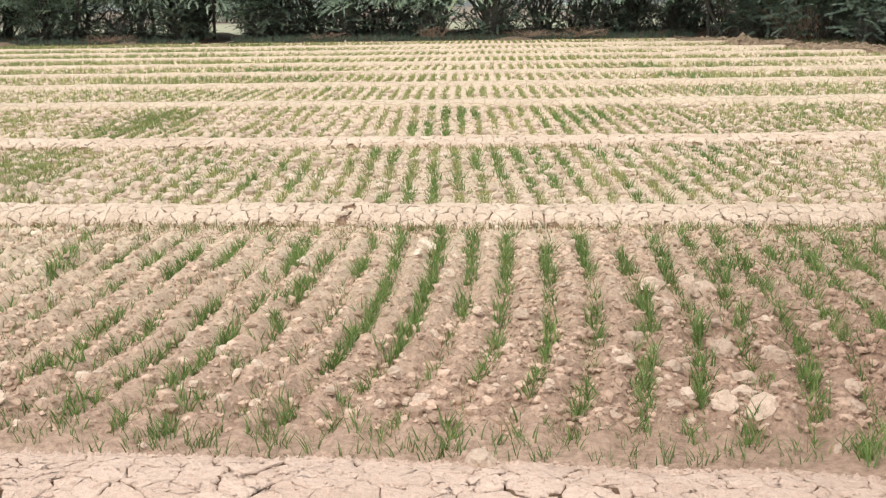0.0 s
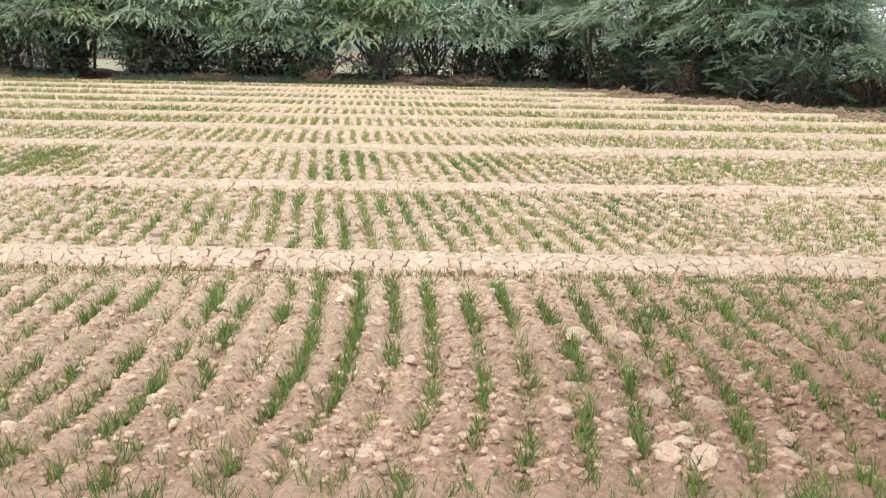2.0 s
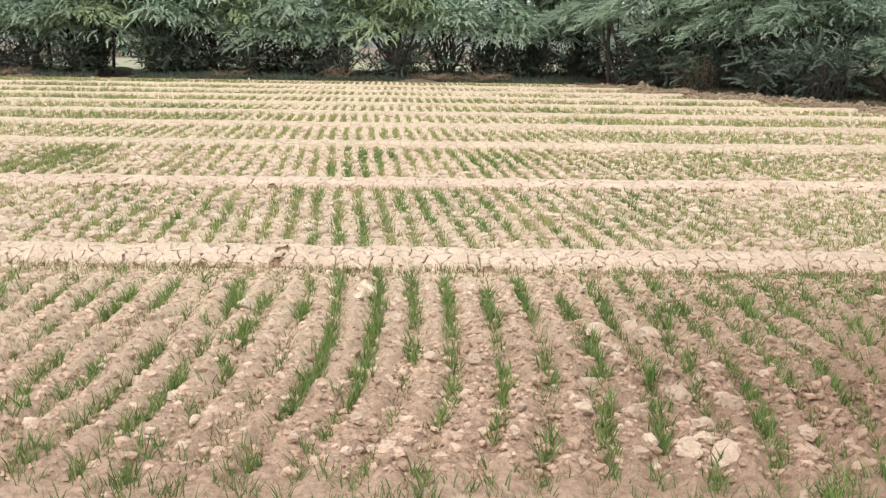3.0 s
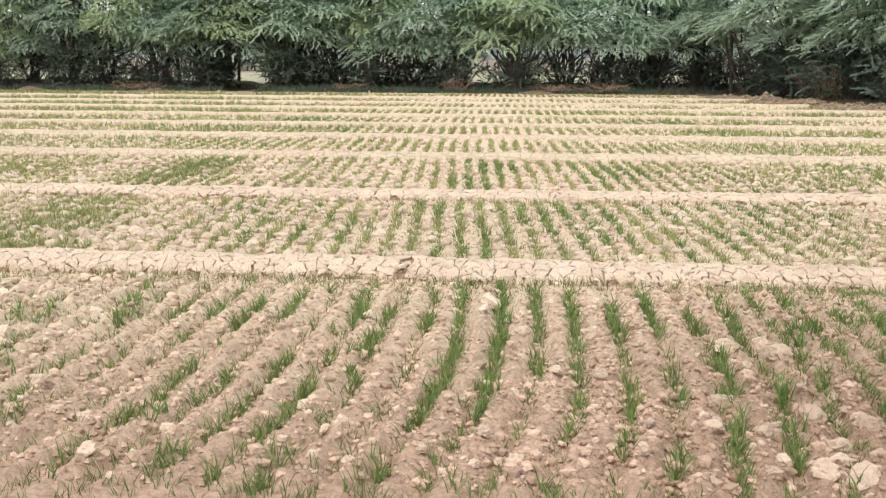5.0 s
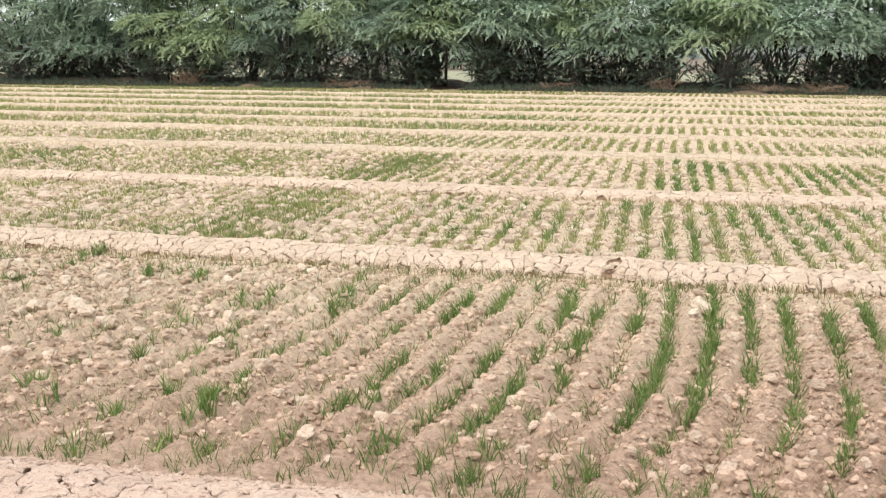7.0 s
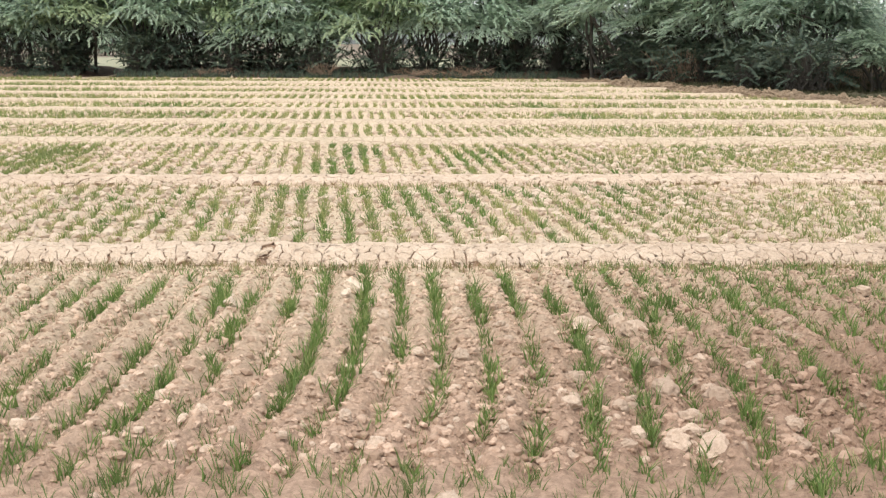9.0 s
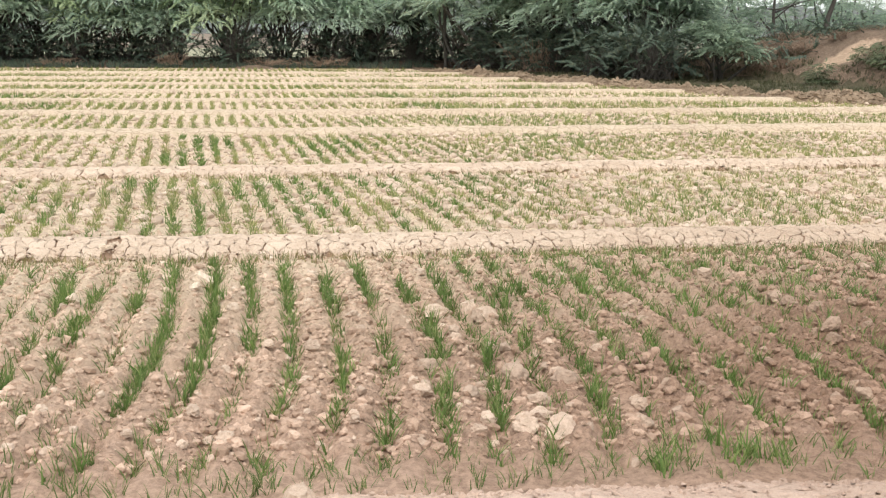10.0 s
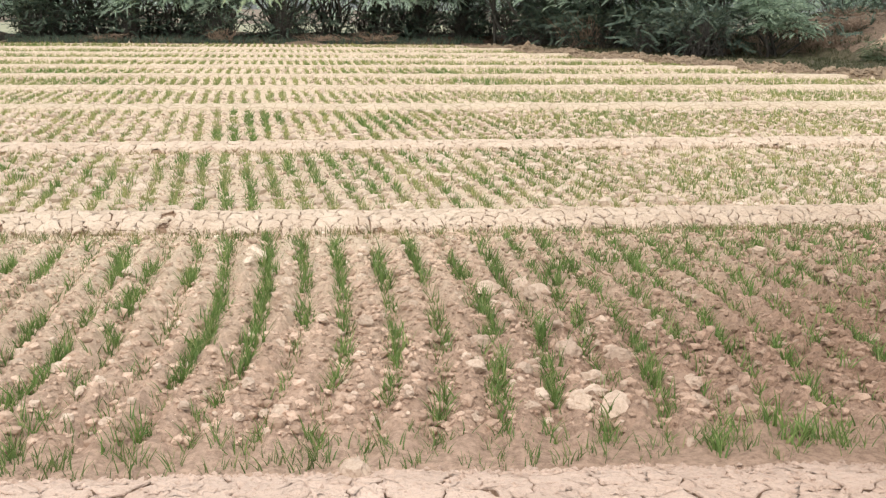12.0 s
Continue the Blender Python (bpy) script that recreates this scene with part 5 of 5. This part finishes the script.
def skyline(x):
    """Tree height along the far hedge, with the dips where sky shows."""
    h = 4.75 - 1.15 * math.exp(-((x + 0.7) / 3.5) ** 4) - 0.95 * math.exp(-((x + 11.4) / 1.5) ** 2)
    return h


FAR_WORDS = "green feathery thorn tree in the hedge, drooping crown, dark stems"
spot = -29.0
while spot < 7.8:
    if abs(spot + 10.1) > 0.95:
        build_tree(spot, 42.9 + random.uniform(-0.4, 0.5), 0.25, skyline(spot), random.uniform(1.7, 2.2), (1.2 if abs(spot + 10.1) < 2.6 else 1.0 if spot > -17 else 0.4) + random.uniform(-0.2, 0.3), 22, 2700, int(spot * 10) + 1000, FAR_WORDS, 0.95, random.choice((LEAF, LEAF, LEAF, LEAF_SHADE_VARIANT, LEAF_WARM) if spot > -17 else (LEAF_SHADE_VARIANT, LEAF_SHADE_VARIANT, LEAF_WARM)))
    spot += random.uniform(1.5, 2.0) if abs(spot + 10.6) > 1.3 else 0.7
for i in range(17):
    spot = -32 + i * 2.4
    if abs(spot + 10.1) < 1.6:
        continue
    build_tree(spot + random.uniform(-0.6, 0.6), 46.3 + random.uniform(-0.5, 0.5), 0.2, skyline(spot) - 0.75, 2.1, 1.2, 9, 500, 3000 + i, FAR_WORDS)
for i in range(15):
    build_tree(-42 + i * 4.2 + random.uniform(-1, 1), 78 + random.uniform(-3, 3), 0.0, random.uniform(2.2, 3.2), 2.6, 0.2, 6, 220, 8000 + i, "low grey-green scrub tree across the stubble field", 1.6)
for i, spot in enumerate((-22.6, -20.4, -18.6, -16.9, -14.9)):
    build_tree(spot, 76 + random.uniform(-1.5, 1.5), 0.0, random.uniform(2.0, 2.6), 1.5, 0.1, 8, 300, 8100 + i, "low grey-green scrub tree across the stubble field", 1.3, LEAF_SHADE_VARIANT)
for i, (spot, deep) in enumerate(((-12.0, 44.9), (-8.3, 44.9), (-11.4, 43.3), (-8.8, 43.4))):
    build_tree(spot, deep, 0.2, skyline(spot), 2.0, 1.15, 14, 1500, 3100 + i, FAR_WORDS)
for i, (tx, ty, th, ts, tk) in enumerate(((7.4, 40.8, 4.6, 2.3, 1.0), (8.5, 38.6, 4.7, 2.5, 0.9), (9.6, 36.4, 4.6, 2.5, 0.9), (10.6, 34.3, 4.4, 2.4, 0.8), (11.6, 32.4, 3.9, 2.0, 0.7),
                                      (11.8, 38.8, 4.8, 2.4, 0.9), (12.9, 35.9, 4.5, 2.2, 0.9), (10.2, 41.6, 4.9, 2.4, 1.0))):
    build_tree(tx, ty, max(0.2, float(bank_height(np.array([tx]), np.array([ty]))[0][0])), th, ts, tk + 0.4, 22, 2900, 5000 + i, "broad green thorn tree sweeping low over the field bank", 0.87, (LEAF_SHADE_VARIANT, LEAF)[i % 2], 0.28)
build_tree(12.55, 30.2, 0.2, 1.75, 1.0, 0.3, 9, 1000, 6001, "low spreading green thorn bush at the bank's foot", 0.7, LEAF_BUSH_SHADED, 0.12)
for i, (tx, ty, th, ts) in enumerate(((15.7, 26.4, 0.5, 0.7), (15.5, 27.3, 0.38, 0.5), (16.5, 27.0, 0.45, 0.6), (16.4, 25.9, 0.6, 0.8), (14.2, 27.6, 0.22, 0.45))):
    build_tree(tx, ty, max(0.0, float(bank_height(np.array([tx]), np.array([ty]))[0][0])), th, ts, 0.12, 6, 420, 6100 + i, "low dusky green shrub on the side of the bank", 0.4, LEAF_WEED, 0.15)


# ---- scrub, dry brush and grass under the trees ----
def brush(x, y, z, radius, height, seed, words, material, leafy=0):
    r = np.random.default_rng(seed)
    base = new("brush_heap")
    base.location = (x, y, z)
    tagged(base, words, "brush", "brush under the trees")
    wood = []
    for i in range(70):
        a, q = r.uniform(0, 6.283), r.uniform(0, radius * 0.7)
        p0 = np.array([math.cos(a) * q, math.sin(a) * q * 0.6, -0.1])
        p1 = p0 + np.array([r.normal(0, radius * 0.4), r.normal(0, radius * 0.3), height * r.uniform(0.4, 1.0)])
        wood.append(tube([p0, (p0 + p1) / 2 + r.normal(0, 0.08, 3), p1], [0.012, 0.009, 0.004], 3))
    tagged(part("twig_tangle", mesh_np("twig_tangle", *join(wood), material, True), base), kind="stuff")
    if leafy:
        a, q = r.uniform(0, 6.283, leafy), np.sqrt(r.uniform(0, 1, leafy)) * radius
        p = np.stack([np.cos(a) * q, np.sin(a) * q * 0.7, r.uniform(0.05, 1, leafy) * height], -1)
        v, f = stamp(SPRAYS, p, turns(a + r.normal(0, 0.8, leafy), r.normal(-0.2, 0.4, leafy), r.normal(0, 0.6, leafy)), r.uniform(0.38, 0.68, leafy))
        part("foliage", mesh_np("foliage", v, f, LEAF_SHADED), base)


for i, (bx, by, br, bh) in enumerate(((-2.4, 41.0, 0.7, 0.75), (0.8, 41.0, 1.0, 0.4), (-14.0, 41.0, 1.2, 0.35), (-20.4, 41.0, 1.0, 1.1), (2.8, 40.9, 1.1, 0.5), (-6.0, 41.2, 0.9, 0.35),
                                      (10.9, 34.0, 0.8, 0.7), (12.0, 31.6, 0.8, 0.7), (14.2, 31.0, 0.8, 0.5), (15.0, 30.4, 0.9, 0.45), (15.8, 30.2, 0.8, 0.35))):
    gz = 0.2 if bx < 9 else 0.35
    brush(bx, by, gz, br, bh * (0.6 if bx < 9 else 0.8), 700 + i, "reddish-brown heap of dry thorn brush on the bank", DRY_TWIG)
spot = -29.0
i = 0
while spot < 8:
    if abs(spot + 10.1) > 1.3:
        brush(spot, 41.6 + random.uniform(-0.3, 1.8), 0.15, random.uniform(0.45, 0.8), random.uniform(0.7, 1.45), 800 + i, "dark leafy undergrowth beneath the trees, shade painted into its leaves", BARK, 60)
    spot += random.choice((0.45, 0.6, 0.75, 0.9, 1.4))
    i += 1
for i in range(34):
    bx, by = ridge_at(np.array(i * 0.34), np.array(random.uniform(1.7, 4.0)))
    brush(float(bx), float(by), 0.25, 0.9, random.uniform(0.9, 1.5), 900 + i, "dark tangled undergrowth of twigs beneath the trees, shade painted into its leaves", DRY_TWIG if i % 7 == 3 else BARK, 85)
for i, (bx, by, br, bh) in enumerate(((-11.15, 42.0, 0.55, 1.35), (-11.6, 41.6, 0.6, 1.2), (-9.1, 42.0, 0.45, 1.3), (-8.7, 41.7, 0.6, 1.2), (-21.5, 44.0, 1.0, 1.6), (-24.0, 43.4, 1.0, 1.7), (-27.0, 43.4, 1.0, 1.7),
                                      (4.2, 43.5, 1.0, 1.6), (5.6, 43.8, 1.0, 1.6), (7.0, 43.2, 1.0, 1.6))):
    brush(bx, by, 0.15, br, bh, 1000 + i, "dark leafy undergrowth beneath the trees, shade painted into its leaves", BARK, 110)


n = 16000
gx, gy = rng.uniform(7, 22, n), rng.uniform(21, 36, n)
gz, gs, _ = bank_height(gx, gy)
keep = (gz > 0) & (value_noise(gx * 0.9, gy * 0.9, 9) * np.interp(gs, (0.5, 4.4, 5.4, 7.5, 9), (2.6, 2.2, 1.1, 1.0, 1.8)) > 0.4)
keep &= np.hypot((gx - 15.3) / 1.4, (gy - 28.4) / 0.6) > 1
gx, gy, gz = gx[keep], gy[keep], gz[keep]
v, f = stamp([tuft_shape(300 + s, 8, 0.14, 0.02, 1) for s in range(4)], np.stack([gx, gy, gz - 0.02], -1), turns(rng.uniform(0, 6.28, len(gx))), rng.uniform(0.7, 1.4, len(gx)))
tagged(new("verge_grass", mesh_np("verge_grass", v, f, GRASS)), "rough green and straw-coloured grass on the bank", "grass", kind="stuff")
n = 3000
gx, gy = rng.uniform(-32, 6.5, n), 40.5 + np.abs(rng.normal(0, 0.8, n))
keep = np.abs(gx + 10.1) > 0.7
gx, gy = gx[keep], gy[keep]
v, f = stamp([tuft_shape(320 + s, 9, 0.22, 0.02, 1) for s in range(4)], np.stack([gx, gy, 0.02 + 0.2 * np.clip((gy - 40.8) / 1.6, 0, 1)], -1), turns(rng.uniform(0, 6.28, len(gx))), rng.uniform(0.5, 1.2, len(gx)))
tagged(new("hedge_grass", mesh_np("hedge_grass", v, f, LEAF_SHADED)), "rank grass and weeds under the hedge, shade painted into the colour", "grass", kind="stuff")


# ---- thin trees on top of the bank ----
def lean_tree(x, y, z, path, radius, crown, seed, words):
    r = np.random.default_rng(seed)
    base = new("bank_tree")
    base.location = (x, y, z)
    tagged(base, words, "tree", "trees on the bank")
    pts = np.array(path)
    trunk = part("trunk", mesh_np("trunk", *tube(pts, np.linspace(radius, radius * 0.4, len(pts)), 8), BARK, True), base)
    top = pts[-1]
    wood = []
    for i in range(9):
        s = r.uniform(0.45, 1.0)
        p0 = pts[0] + (top - pts[0]) * s
        p1 = p0 + np.array([r.normal(0, 0.9), r.normal(0, 0.9), r.uniform(0.1, 0.9)])
        wood.append(tube([p0, (p0 + p1) / 2 + r.normal(0, 0.1, 3), p1], [radius * 0.4, radius * 0.25, 0.01], 5))
    for piece in wood:
        part("limb", mesh_np("limb", *piece, BARK, True), trunk)
    d = r.normal(0, 1, (crown, 3))
    p = top + d * np.array([0.9, 0.9, 0.45]) + np.array([0, 0, 0.35])
    v, f = stamp(SPRAYS, p, turns(r.uniform(0, 6.28, crown), r.normal(0.1, 0.3, crown), r.normal(0, 0.5, crown)), r.uniform(0.3, 0.65, crown))
    part("crown", mesh_np("crown", v, f, LEAF), base)


lean_tree(17.3, 33.5, float(bank_height(np.array([17.3]), np.array([33.5]))[0][0]), ((0, 0, -0.2), (0.05, 0, 0.6), (0.25, 0, 1.2), (0.35, 0.1, 2.1), (0.3, 0.1, 3.0)), 0.09, 420, 71, "thin dark leaning tree standing on the earth bank")
lean_tree(19.4, 33.5, float(bank_height(np.array([19.4]), np.array([33.5]))[0][0]), ((0, 0, -0.2), (-0.03, 0, 0.8), (0.02, 0, 1.6), (0.1, 0.1, 3.0)), 0.08, 420, 72, "slim upright tree with sparse crown on the bank")
lean_tree(16.1, 34.5, float(bank_height(np.array([16.1]), np.array([34.5]))[0][0]), ((0, 0, -0.2), (0.03, 0, 0.8), (-0.02, 0, 1.6), (0.1, 0.1, 3.2)), 0.07, 380, 73, "slim upright tree with sparse crown on the bank")
for i, (tx, ty, th) in enumerate(((18.0, 43.0, 4.6), (20.4, 46.0, 5.2), (22.6, 42.5, 4.4), (25.2, 45.5, 5.0), (27.5, 42.0, 4.6), (21.5, 52.0, 5.6), (26.5, 54.0, 5.8), (31.0, 50.0, 5.5), (17.0, 50.0, 5.4))):
    build_tree(tx, ty, 0.3, th, 2.4, 0.4, 10, 420, 7000 + i, "rounded green tree standing beyond the earth bank", 1.0, LEAF_SHADE_VARIANT, 0.2)
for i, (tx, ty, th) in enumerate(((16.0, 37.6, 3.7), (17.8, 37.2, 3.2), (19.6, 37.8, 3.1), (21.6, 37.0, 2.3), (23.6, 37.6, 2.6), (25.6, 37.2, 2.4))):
    build_tree(tx, ty, float(bank_height(np.array([tx]), np.array([ty]))[0][0]), th - 0.4, 1.7, 0.1, 9, 600, 7100 + i, "pale green bushy tree growing behind the bank", 1.0, LEAF_SHADE_VARIANT, 0.2)
for i, (bx, by, br, bh) in enumerate(((13.6, 30.0, 0.7, 0.45), (14.1, 29.5, 0.6, 0.4), (14.6, 30.2, 0.8, 0.4), (15.0, 29.9, 0.7, 0.35), (15.2, 31.2, 0.8, 0.4), (15.8, 31.6, 0.8, 0.35), (16.6, 31.0, 0.7, 0.3), (13.9, 31.2, 0.7, 0.5), (15.8, 29.6, 0.6, 0.3), (16.6, 29.5, 0.6, 0.25), (17.2, 33.0, 0.9, 0.4), (18.6, 32.6, 0.9, 0.4), (20.2, 32.4, 0.9, 0.4), (15.9, 33.0, 0.9, 0.5))):
    bz = float(bank_height(np.array([bx]), np.array([by]))[0][0])
    brush(bx, by, bz, br, bh, 1200 + i, "brown dry thorn brush on the sandy bank", DRY_TWIG, 12)
